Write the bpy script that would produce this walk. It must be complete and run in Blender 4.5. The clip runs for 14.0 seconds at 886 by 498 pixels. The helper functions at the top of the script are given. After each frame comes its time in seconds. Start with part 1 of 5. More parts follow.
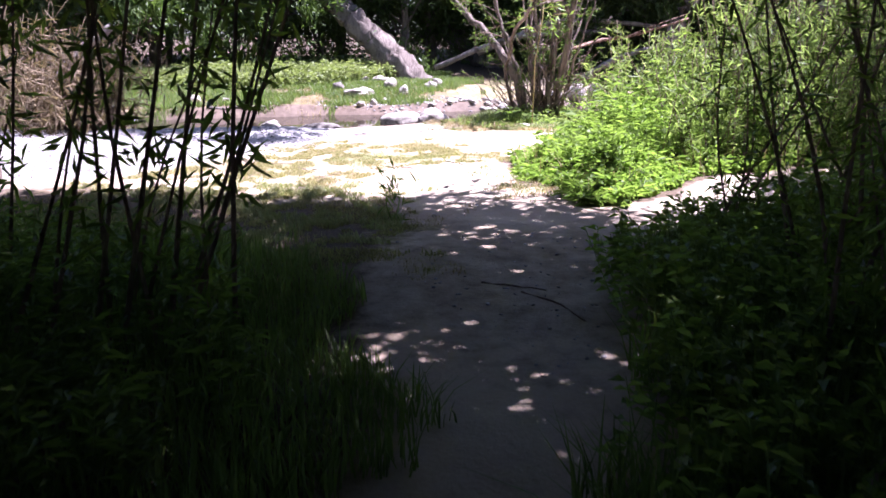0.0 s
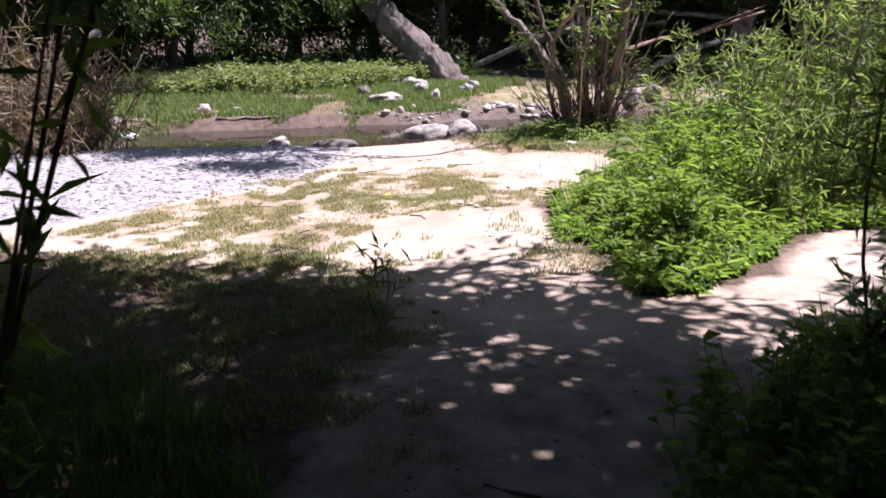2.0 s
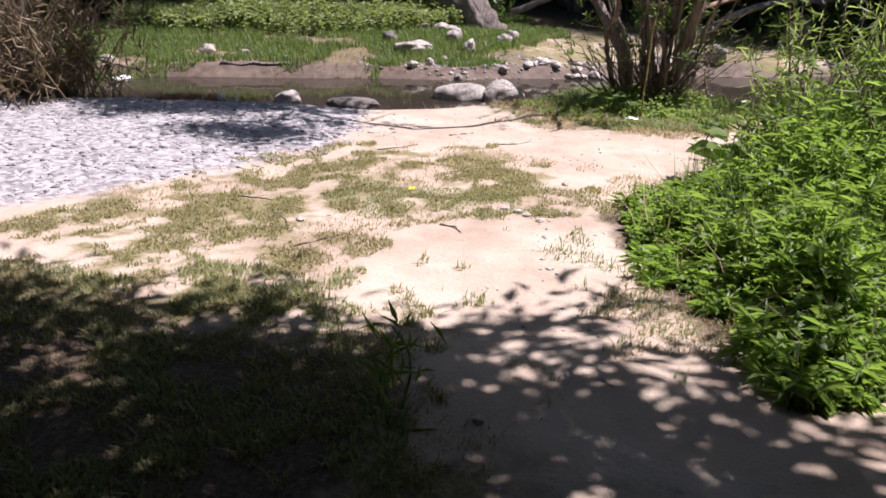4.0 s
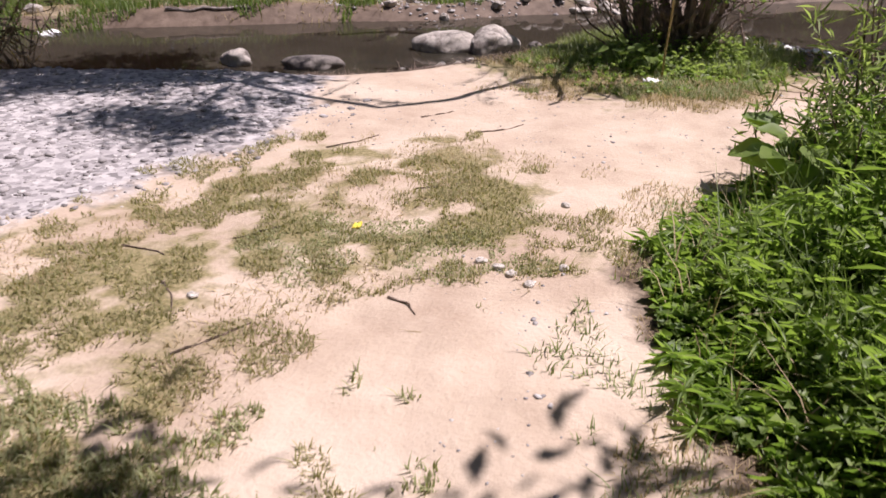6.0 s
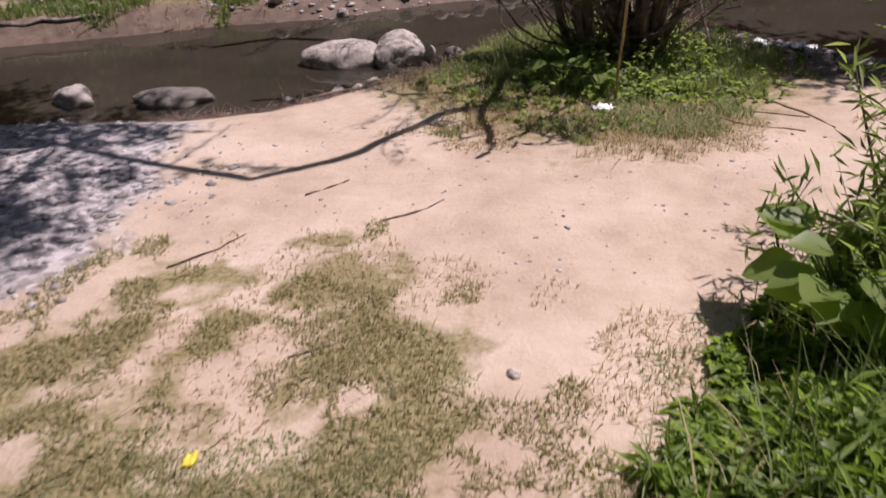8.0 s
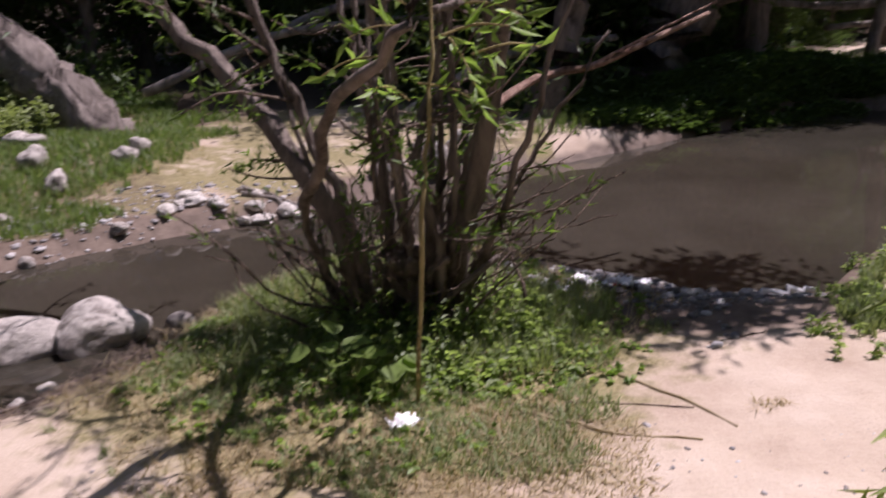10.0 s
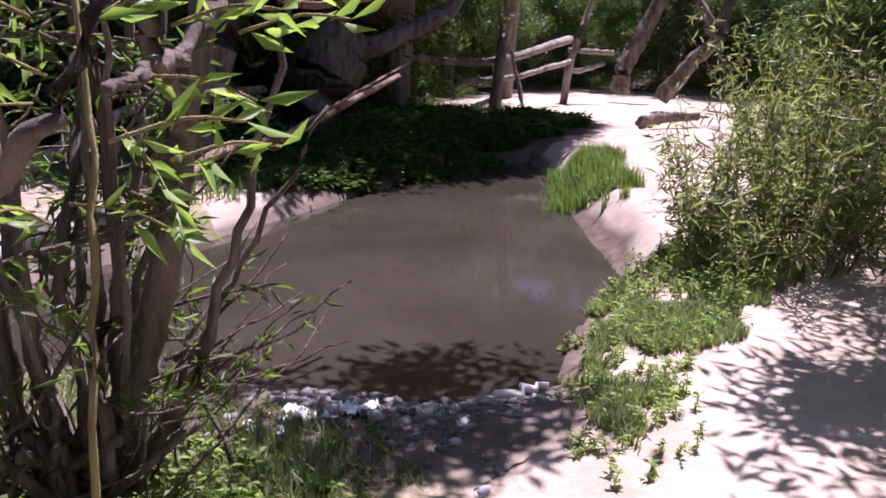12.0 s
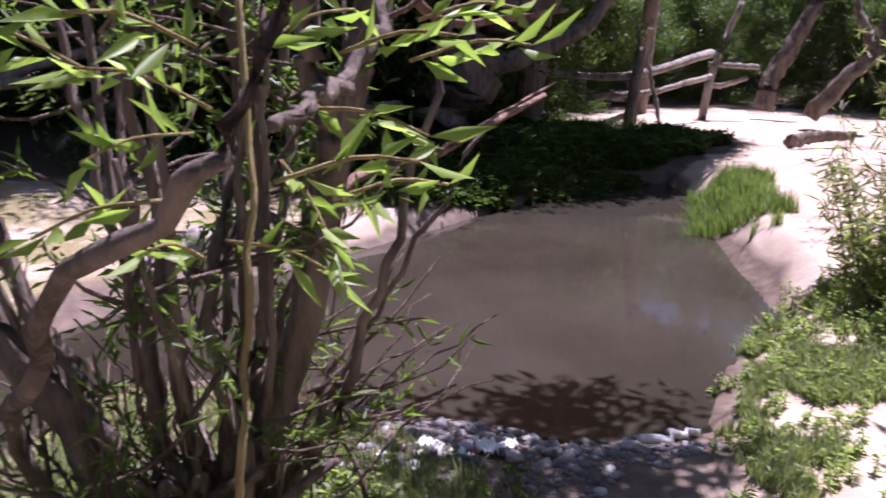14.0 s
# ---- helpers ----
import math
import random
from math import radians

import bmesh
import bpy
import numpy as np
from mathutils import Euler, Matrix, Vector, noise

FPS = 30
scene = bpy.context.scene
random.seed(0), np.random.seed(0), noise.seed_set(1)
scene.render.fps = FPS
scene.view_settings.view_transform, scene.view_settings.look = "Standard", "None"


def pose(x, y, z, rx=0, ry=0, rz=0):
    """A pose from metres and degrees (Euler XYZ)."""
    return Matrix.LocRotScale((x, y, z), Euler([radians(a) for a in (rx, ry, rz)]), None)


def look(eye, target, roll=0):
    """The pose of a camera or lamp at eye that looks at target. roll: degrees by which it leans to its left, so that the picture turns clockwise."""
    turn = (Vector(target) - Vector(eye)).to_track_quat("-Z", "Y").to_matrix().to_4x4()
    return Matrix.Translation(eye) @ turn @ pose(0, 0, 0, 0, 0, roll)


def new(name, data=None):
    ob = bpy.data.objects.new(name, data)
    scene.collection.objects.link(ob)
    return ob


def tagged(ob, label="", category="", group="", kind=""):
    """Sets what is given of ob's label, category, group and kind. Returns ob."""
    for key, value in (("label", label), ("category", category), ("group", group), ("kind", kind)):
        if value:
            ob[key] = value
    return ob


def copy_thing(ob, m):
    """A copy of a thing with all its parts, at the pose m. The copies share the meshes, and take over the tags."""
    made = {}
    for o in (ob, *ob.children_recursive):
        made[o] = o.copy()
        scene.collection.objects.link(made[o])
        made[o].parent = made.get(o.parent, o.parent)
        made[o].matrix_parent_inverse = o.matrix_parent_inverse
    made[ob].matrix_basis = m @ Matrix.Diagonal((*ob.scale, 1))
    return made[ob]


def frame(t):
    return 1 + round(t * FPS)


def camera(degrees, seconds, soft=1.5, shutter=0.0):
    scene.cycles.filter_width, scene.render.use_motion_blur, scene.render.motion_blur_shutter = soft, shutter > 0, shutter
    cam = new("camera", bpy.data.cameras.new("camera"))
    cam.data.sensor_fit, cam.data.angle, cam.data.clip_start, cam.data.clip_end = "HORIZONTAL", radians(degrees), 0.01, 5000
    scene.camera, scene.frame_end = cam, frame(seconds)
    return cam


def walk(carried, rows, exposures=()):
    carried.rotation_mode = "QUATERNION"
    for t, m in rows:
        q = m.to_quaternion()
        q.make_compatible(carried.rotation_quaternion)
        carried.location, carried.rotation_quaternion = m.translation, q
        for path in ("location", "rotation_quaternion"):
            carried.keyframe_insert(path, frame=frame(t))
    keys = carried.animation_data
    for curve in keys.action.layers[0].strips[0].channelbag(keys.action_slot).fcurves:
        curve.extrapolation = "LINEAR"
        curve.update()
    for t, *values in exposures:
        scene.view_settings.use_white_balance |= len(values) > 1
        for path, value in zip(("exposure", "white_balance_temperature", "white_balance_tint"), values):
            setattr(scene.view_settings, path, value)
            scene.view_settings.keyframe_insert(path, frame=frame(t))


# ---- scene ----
cam = camera(58.0, 14.0, soft=1.6, shutter=0.35)
PATH = [
    (0, (1.417, -0.291, 1.115), (0.923, 1.576, 0.594), -0.5),
    (0.5, (1.353, 0.003, 1.219), (0.856, 1.861, 0.673), -1.5),
    (1, (1.295, 0.438, 1.237), (0.773, 2.288, 0.686), -0.8),
    (1.5, (1.218, 0.868, 1.241), (0.67, 2.709, 0.681), -0.7),
    (2, (1.23, 1.205, 1.272), (0.621, 3.029, 0.723), -1.4),
    (2.5, (1.146, 1.521, 1.33), (0.487, 3.32, 0.756), -1.0),
    (2.7, (1.099, 1.648, 1.347), (0.427, 3.438, 0.758), -1.0),
    (4.8, (0.56, 2.915, 1.316), (-0.046, 4.669, 0.571), 2.2),
    (5, (0.549, 3.06, 1.339), (-0.071, 4.805, 0.583), 1.7),
    (5.5, (0.516, 3.389, 1.397), (-0.125, 5.107, 0.6), 0.7),
    (6, (0.461, 3.761, 1.488), (-0.168, 5.436, 0.595), -0.7),
    (6.5, (0.414, 4.113, 1.565), (-0.188, 5.748, 0.583), -2.0),
    (7, (0.361, 4.419, 1.645), (-0.223, 6.022, 0.602), -3.3),
    (7.2, (0.317, 4.563, 1.631), (-0.249, 6.174, 0.59), -3.3),
    (9.3, (0.002, 6.372, 1.575), (-0.24, 8.184, 0.764), -3.5),
    (9.5, (0.011, 6.555, 1.566), (-0.177, 8.395, 0.804), -3.5),
    (10, (-0.013, 6.915, 1.506), (0.042, 8.814, 0.878), -2.0),
    (10.5, (-0.093, 7.182, 1.535), (0.313, 9.057, 0.968), -0.2),
    (11, (-0.075, 7.488, 1.526), (0.576, 9.3, 0.985), 0.5),
    (11.5, (-0.022, 7.755, 1.541), (0.77, 9.507, 0.991), 1.0),
    (12, (-0.089, 7.919, 1.553), (0.837, 9.608, 1.016), 1.6),
    (12.5, (-0.113, 8.041, 1.565), (0.876, 9.696, 1.034), 2.2),
    (13, (-0.087, 8.097, 1.566), (0.866, 9.777, 1.046), 2.4),
    (13.5, (-0.082, 8.108, 1.574), (0.762, 9.847, 1.062), 2.1),
    (14, (-0.106, 8.124, 1.574), (0.549, 9.942, 1.058), 1.3),
]
walk(cam, [(t, look(eye, target, roll)) for t, eye, target, roll in PATH],
     [(0, 1.95, 5500, 38), (0.5, 1.8, 5550, 36), (1.5, 1.15, 5700, 33), (2.7, 0.78, 5850, 28), (5, 0.55, 6100, 27), (7.2, 0.2, 6350, 30), (9.5, -0.05, 6200, 33), (10.5, 0.72, 5800, 34), (12, 0.95, 5650, 42), (14, 1.0, 5650, 42)])

# ---- sky and sun: high summer sun, ahead and to the right ----
SUN_DIR = Vector((0.42, 0.25, 1.0)).normalized()
world = bpy.data.worlds.new("sky")
scene.world = world
world.use_nodes = True
wn = world.node_tree.nodes
wn.clear()
sky = wn.new("ShaderNodeTexSky")
sky.sky_type = "NISHITA"
sky.sun_disc = False
sky.sun_elevation = math.asin(SUN_DIR.z)
sky.sun_rotation = math.atan2(SUN_DIR.x, SUN_DIR.y)
bgn = wn.new("ShaderNodeBackground")
bgn.inputs[1].default_value = 0.052
won = wn.new("ShaderNodeOutputWorld")
world.node_tree.links.new(sky.outputs[0], bgn.inputs[0])
world.node_tree.links.new(bgn.outputs[0], won.inputs[0])
sun = new("sun", bpy.data.lights.new("sun", "SUN"))
sun.data.energy = 5.0
sun.data.angle = radians(0.55)
sun.data.color = (1.0, 0.955, 0.89)
sun.matrix_world = look(SUN_DIR * 50, (0, 0, 0))


# ---- materials ----
def mat(name):
    m = bpy.data.materials.new(name)
    m.use_nodes = True
    nt = m.node_tree
    return m, nt, nt.nodes["Principled BSDF"]


def node(nt, kind, **inputs):
    n = nt.nodes.new(kind)
    for k, v in inputs.items():
        n.inputs[k].default_value = v
    return n


def noise_tex(nt, scale, detail=5.0, rough=0.6, coords="Object"):
    tc = nt.nodes.new("ShaderNodeTexCoord")
    n = nt.nodes.new("ShaderNodeTexNoise")
    n.inputs["Scale"].default_value = scale
    n.inputs["Detail"].default_value = detail
    n.inputs["Roughness"].default_value = rough
    nt.links.new(tc.outputs[coords], n.inputs["Vector"])
    return n


def ramp(nt, src, stops):
    r = nt.nodes.new("ShaderNodeValToRGB")
    els = r.color_ramp.elements
    while len(els) < len(stops):
        els.new(0.5)
    for e, (p, c) in zip(els, stops):
        e.position, e.color = p, (*c, 1)
    nt.links.new(src, r.inputs[0])
    return r


def mixc(nt, fac, a, b, mode="MIX"):
    n = nt.nodes.new("ShaderNodeMix")
    n.data_type = "RGBA"
    n.blend_type = mode
    if isinstance(fac, (int, float)):
        n.inputs[0].default_value = fac
    else:
        nt.links.new(fac, n.inputs[0])
    for s, v in ((6, a), (7, b)):
        if isinstance(v, tuple):
            n.inputs[s].default_value = (*v, 1)
        else:
            nt.links.new(v, n.inputs[s])
    return n.outputs[2]


def bump(nt, bsdf, height, strength=0.5, dist=0.02):
    b = nt.nodes.new("ShaderNodeBump")
    b.inputs["Strength"].default_value = strength
    b.inputs["Distance"].default_value = dist
    nt.links.new(height, b.inputs["Height"])
    nt.links.new(b.outputs[0], bsdf.inputs["Normal"])


def ground_material():
    m, nt, b = mat("ground_earth")
    fine, mid, big = noise_tex(nt, 60, 6), noise_tex(nt, 9, 5), noise_tex(nt, 1.3, 4)
    sand = ramp(nt, mid.outputs[0], [(0.28, (0.36, 0.27, 0.195)), (0.5, (0.5, 0.39, 0.29)), (0.72, (0.6, 0.49, 0.38))]).outputs[0]
    sand = mixc(nt, 0.35, sand, ramp(nt, fine.outputs[0], [(0.3, (0.27, 0.2, 0.15)), (0.7, (0.62, 0.52, 0.43))]).outputs[0])
    sand = mixc(nt, 0.6, sand, ramp(nt, big.outputs[0], [(0.32, (0.36, 0.265, 0.19)), (0.5, (0.5, 0.4, 0.3)), (0.68, (0.64, 0.54, 0.43))]).outputs[0])
    vor = nt.nodes.new("ShaderNodeTexVoronoi")
    vor.inputs["Scale"].default_value = 28
    tc = nt.nodes.new("ShaderNodeTexCoord")
    nt.links.new(tc.outputs["Object"], vor.inputs["Vector"])
    sep = nt.nodes.new("ShaderNodeSeparateColor")
    nt.links.new(vor.outputs["Color"], sep.inputs[0])
    gravel = ramp(nt, sep.outputs[0], [(0.0, (0.2, 0.185, 0.18)), (0.5, (0.37, 0.345, 0.335)), (1.0, (0.52, 0.49, 0.47))]).outputs[0]
    turf = ramp(nt, fine.outputs[0], [(0.3, (0.15, 0.135, 0.06)), (0.55, (0.27, 0.225, 0.115)), (0.75, (0.4, 0.33, 0.2))]).outputs[0]
    # litter tone, also painted in as shade on trail and far bank
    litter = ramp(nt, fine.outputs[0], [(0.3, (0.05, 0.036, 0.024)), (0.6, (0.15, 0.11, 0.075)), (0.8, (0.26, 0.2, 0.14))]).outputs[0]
    mud = ramp(nt, mid.outputs[0], [(0.3, (0.105, 0.074, 0.053)), (0.7, (0.21, 0.155, 0.115))]).outputs[0]

    def masked(attr, w):
        a = nt.nodes.new("ShaderNodeAttribute")
        a.attribute_name = attr
        add = nt.nodes.new("ShaderNodeMath")
        add.operation = "MULTIPLY_ADD"
        add.inputs[1].default_value, add.inputs[2].default_value = w, -w / 2
        nt.links.new(mid.outputs[0], add.inputs[0])
        s = nt.nodes.new("ShaderNodeMath")
        nt.links.new(a.outputs["Fac"], s.inputs[0])
        nt.links.new(add.outputs[0], s.inputs[1])
        return ramp(nt, s.outputs[0], [(0.3, (0, 0, 0)), (0.7, (1, 1, 1))]).outputs[0]

    c = mixc(nt, masked("turf", 1.3), sand, turf)
    c = mixc(nt, masked("gravel", 0.8), c, gravel)
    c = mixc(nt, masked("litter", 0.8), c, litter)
    damp = masked("damp", 0.4)
    c = mixc(nt, damp, c, mud)
    nt.links.new(c, b.inputs["Base Color"])
    rr = ramp(nt, damp, [(0, (0.95, 0.95, 0.95)), (1, (0.65, 0.65, 0.65))])
    nt.links.new(rr.outputs[0], b.inputs["Roughness"])
    b.inputs["Specular IOR Level"].default_value = 0.2
    h = mixc(nt, 0.6, fine.outputs[0], mid.outputs[0])
    bump(nt, b, h, 0.5, 0.03)
    return m


def leaf_material(name, dark, light, trans=0.45, rough=0.45):
    m, nt, b = mat(name)
    geo = nt.nodes.new("ShaderNodeNewGeometry")
    col = ramp(nt, geo.outputs["Random Per Island"], [(0.0, dark), (0.6, tuple((a + c) / 2 for a, c in zip(dark, light))), (1.0, light)]).outputs[0]
    big = noise_tex(nt, 0.9, 3)
    col = mixc(nt, ramp(nt, big.outputs[0], [(0.35, (0, 0, 0)), (0.65, (0.6, 0.6, 0.6))]).outputs[0], col, tuple(c * 0.7 for c in light))
    nt.links.new(col, b.inputs["Base Color"])
    b.inputs["Roughness"].default_value = rough
    b.inputs["Specular IOR Level"].default_value = 0.4
    tr = nt.nodes.new("ShaderNodeBsdfTranslucent")
    bright = mixc(nt, 1.0, col, (1.6, 1.8, 0.85), "MULTIPLY")
    nt.links.new(bright, tr.inputs[0])
    mx = nt.nodes.new("ShaderNodeMixShader")
    mx.inputs[0].default_value = trans
    nt.links.new(b.outputs[0], mx.inputs[1])
    nt.links.new(tr.outputs[0], mx.inputs[2])
    nt.links.new(mx.outputs[0], nt.nodes["Material Output"].inputs[0])
    return m


def bark_material(name, dark, light, scale=14, rough=0.9):
    m, nt, b = mat(name)
    tc = nt.nodes.new("ShaderNodeTexCoord")
    mp = nt.nodes.new("ShaderNodeMapping")
    mp.inputs["Scale"].default_value = (1, 1, 0.16)
    nt.links.new(tc.outputs["Object"], mp.inputs[0])
    n = nt.nodes.new("ShaderNodeTexNoise")
    n.inputs["Scale"].default_value, n.inputs["Detail"].default_value, n.inputs["Roughness"].default_value = scale, 8, 0.7
    nt.links.new(mp.outputs[0], n.inputs["Vector"])
    blot = noise_tex(nt, 3, 4)
    c = ramp(nt, n.outputs[0], [(0.35, dark), (0.52, tuple((a + c) / 2 for a, c in zip(dark, light))), (0.68, light)]).outputs[0]
    c = mixc(nt, ramp(nt, blot.outputs[0], [(0.4, (0, 0, 0)), (0.7, (0.5, 0.5, 0.5))]).outputs[0], c, tuple(v * 1.15 for v in light))
    nt.links.new(c, b.inputs["Base Color"])
    b.inputs["Roughness"].default_value = rough
    b.inputs["Specular IOR Level"].default_value = 0.15
    bump(nt, b, n.outputs[0], 1.0, 0.06)
    return m


def rock_material(name, dark, light):
    m, nt, b = mat(name)
    n, f = noise_tex(nt, 7, 6, 0.7), noise_tex(nt, 45, 5, 0.7)
    oi = nt.nodes.new("ShaderNodeObjectInfo")
    c = ramp(nt, n.outputs[0], [(0.4, dark), (0.52, light), (0.8, tuple(min(1, v * 1.12) for v in light))]).outputs[0]
    c = mixc(nt, 0.3, c, ramp(nt, f.outputs[0], [(0.35, dark), (0.65, light)]).outputs[0])
    c = mixc(nt, ramp(nt, oi.outputs["Random"], [(0, (0, 0, 0)), (1, (0.3, 0.3, 0.3))]).outputs[0], c, tuple((a + d) / 2 * 0.8 for a, d in zip(dark, light)))
    nt.links.new(c, b.inputs["Base Color"])
    b.inputs["Roughness"].default_value = 0.85
    h = mixc(nt, 0.5, n.outputs[0], f.outputs[0])
    bump(nt, b, h, 0.9, 0.035)
    return m


def pebble_material(name="pebbles", tone=1.0):
    m, nt, b = mat(name)
    geo = nt.nodes.new("ShaderNodeNewGeometry")
    c = ramp(nt, geo.outputs["Random Per Island"], [(0, tuple(tone * c for c in (0.13, 0.115, 0.11))), (0.4, tuple(tone * c for c in (0.3, 0.275, 0.265))), (0.75, tuple(tone * c for c in (0.43, 0.4, 0.385))), (1, (0.62, 0.59, 0.56))]).outputs[0]
    f = noise_tex(nt, 90, 3)
    c = mixc(nt, 0.25, c, ramp(nt, f.outputs[0], [(0.3, (0.15, 0.13, 0.12)), (0.7, (0.5, 0.48, 0.46))]).outputs[0])
    nt.links.new(c, b.inputs["Base Color"])
    b.inputs["Roughness"].default_value = 0.8
    return m


def water_material():
    m, nt, b = mat("murky_water")
    big = noise_tex(nt, 0.7, 3)
    c = ramp(nt, big.outputs[0], [(0.3, (0.038, 0.034, 0.025)), (0.7, (0.07, 0.061, 0.046))]).outputs[0]
    nt.links.new(c, b.inputs["Base Color"])
    b.inputs["Roughness"].default_value = 0.04
    b.inputs["IOR"].default_value = 1.33
    b.inputs["Specular IOR Level"].default_value = 0.5
    tc = nt.nodes.new("ShaderNodeTexCoord")
    mp = nt.nodes.new("ShaderNodeMapping")
    mp.inputs["Scale"].default_value = (1.0, 1.6, 1)
    nt.links.new(tc.outputs["Object"], mp.inputs[0])
    w = nt.nodes.new("ShaderNodeTexNoise")
    w.inputs["Scale"].default_value, w.inputs["Detail"].default_value = 5, 3
    nt.links.new(mp.outputs[0], w.inputs["Vector"])
    bump(nt, b, w.outputs[0], 0.022, 0.02)
    tr = nt.nodes.new("ShaderNodeBsdfTransparent")
    tr.inputs[0].default_value = (0.8, 0.65, 0.5, 1)
    mx = nt.nodes.new("ShaderNodeMixShader")
    mx.inputs[0].default_value = 0.22
    nt.links.new(b.outputs[0], mx.inputs[1])
    nt.links.new(tr.outputs[0], mx.inputs[2])
    nt.links.new(mx.outputs[0], nt.nodes["Material Output"].inputs[0])
    return m


def plain_material(name, color, rough=0.6, vary=0.2):
    m, nt, b = mat(name)
    n = noise_tex(nt, 30, 5)
    c = ramp(nt, n.outputs[0], [(0.3, tuple(v * (1 - vary) for v in color)), (0.7, tuple(min(1, v * (1 + vary)) for v in color))]).outputs[0]
    nt.links.new(c, b.inputs["Base Color"])
    b.inputs["Roughness"].default_value = rough
    return m


M_GROUND = ground_material()
M_WATER = water_material()
M_WILLOW_LEAF = leaf_material("willow_leaf", (0.075, 0.11, 0.03), (0.17, 0.25, 0.06), 0.5)
# brighter copy of willow_leaf for near leaves, sunlight put into the colour
M_LIT_WILLOW_LEAF = leaf_material("lit_willow_leaf", (0.17, 0.25, 0.06), (0.36, 0.48, 0.14), 0.5)
M_BIG_LEAF = leaf_material("broad_leaf", (0.09, 0.15, 0.035), (0.27, 0.36, 0.095), 0.5)
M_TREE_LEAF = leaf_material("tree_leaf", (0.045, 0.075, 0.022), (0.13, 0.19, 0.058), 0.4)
M_SAPLING_LEAF = leaf_material("sapling_leaf", (0.11, 0.155, 0.055), (0.32, 0.38, 0.16), 0.55)
M_GRASS = leaf_material("green_grass", (0.075, 0.115, 0.035), (0.2, 0.27, 0.085), 0.4, 0.5)
M_LIGHTGRASS = leaf_material("light_green_grass", (0.15, 0.18, 0.08), (0.32, 0.36, 0.17), 0.3, 0.6)
M_THICKET_LEAF = leaf_material("thicket_leaf", (0.1, 0.12, 0.045), (0.3, 0.32, 0.15), 0.5)
M_TURF = leaf_material("grey_green_turf", (0.25, 0.26, 0.14), (0.37, 0.38, 0.21), 0.35, 0.7)
M_DRYGRASS = leaf_material("short_dry_grass", (0.18, 0.18, 0.075), (0.4, 0.35, 0.19), 0.35, 0.7)
M_REED = leaf_material("dead_reed", (0.13, 0.095, 0.06), (0.33, 0.25, 0.165), 0.25, 0.8)
M_STRAW = leaf_material("straw", (0.28, 0.2, 0.11), (0.5, 0.4, 0.25), 0.25, 0.8)
M_BARK = bark_material("willow_bark", (0.07, 0.052, 0.042), (0.37, 0.3, 0.25))
M_TWIG = bark_material("twig_bark", (0.09, 0.065, 0.05), (0.4, 0.3, 0.23), 30)
M_DEADWOOD = bark_material("dead_grey_wood", (0.09, 0.07, 0.06), (0.5, 0.44, 0.39), 9)
M_OLDLOG = bark_material("old_ridged_log", (0.035, 0.026, 0.022), (0.33, 0.275, 0.235), 7)
M_REDWOOD = bark_material("split_red_wood", (0.14, 0.06, 0.04), (0.55, 0.38, 0.29), 14)
M_PALETWIG = bark_material("pale_yellow_twig", (0.3, 0.22, 0.08), (0.6, 0.5, 0.25), 20)
M_ROCK = rock_material("river_stone", (0.16, 0.13, 0.11), (0.62, 0.56, 0.49))
M_PALESTONE = rock_material("pale_stone", (0.4, 0.35, 0.29), (0.72, 0.67, 0.6))
M_DARKROCK = rock_material("wet_dark_stone", (0.07, 0.06, 0.055), (0.26, 0.23, 0.2))
M_PEBBLE = pebble_material()
M_WETPEBBLE = pebble_material("muddy_pebbles", 0.5)
M_PAPER = plain_material("white_litter", (0.85, 0.84, 0.82), 0.6, 0.05)
M_RED = plain_material("red_litter", (0.5, 0.06, 0.05), 0.5, 0.1)
M_YELLOW = plain_material("yellow_petal", (0.75, 0.6, 0.06), 0.6, 0.1)
M_CLAY = plain_material("clay", (0.45, 0.35, 0.26), 0.95)


# ---- mesh helpers ----
rng = np.random.default_rng(7)


def mesh_np(name, verts, faces, material, smooth=False):
    """A mesh from arrays of vertices and of faces with one number of corners."""
    verts, faces = np.asarray(verts, np.float32), np.asarray(faces, np.int32)
    me = bpy.data.meshes.new(name)
    k = faces.shape[1]
    me.vertices.add(len(verts))
    me.vertices.foreach_set("co", verts.ravel())
    me.loops.add(faces.size)
    me.loops.foreach_set("vertex_index", faces.ravel())
    me.polygons.add(len(faces))
    me.polygons.foreach_set("loop_start", np.arange(0, faces.size, k, dtype=np.int32))
    me.polygons.foreach_set("loop_total", np.full(len(faces), k, np.int32))
    if smooth:
        me.polygons.foreach_set("use_smooth", np.ones(len(faces), bool))
    me.update(calc_edges=True)
    me.materials.append(material)
    return me


def thing(name, at=(0, 0, 0), label="", category="", group="", kind=""):
    ob = new(name)
    ob.location = at
    return tagged(ob, label, category, group, kind)


JOINED = {"brushwood", "spray", "near_spray", "foliage", "near_foliage", "crown", "stalk_bundle"}


def part(name, me, parent, label=""):
    ob = new(name, me)
    ob.parent = parent
    return tagged(ob, label, kind="stuff" if name in JOINED else "")


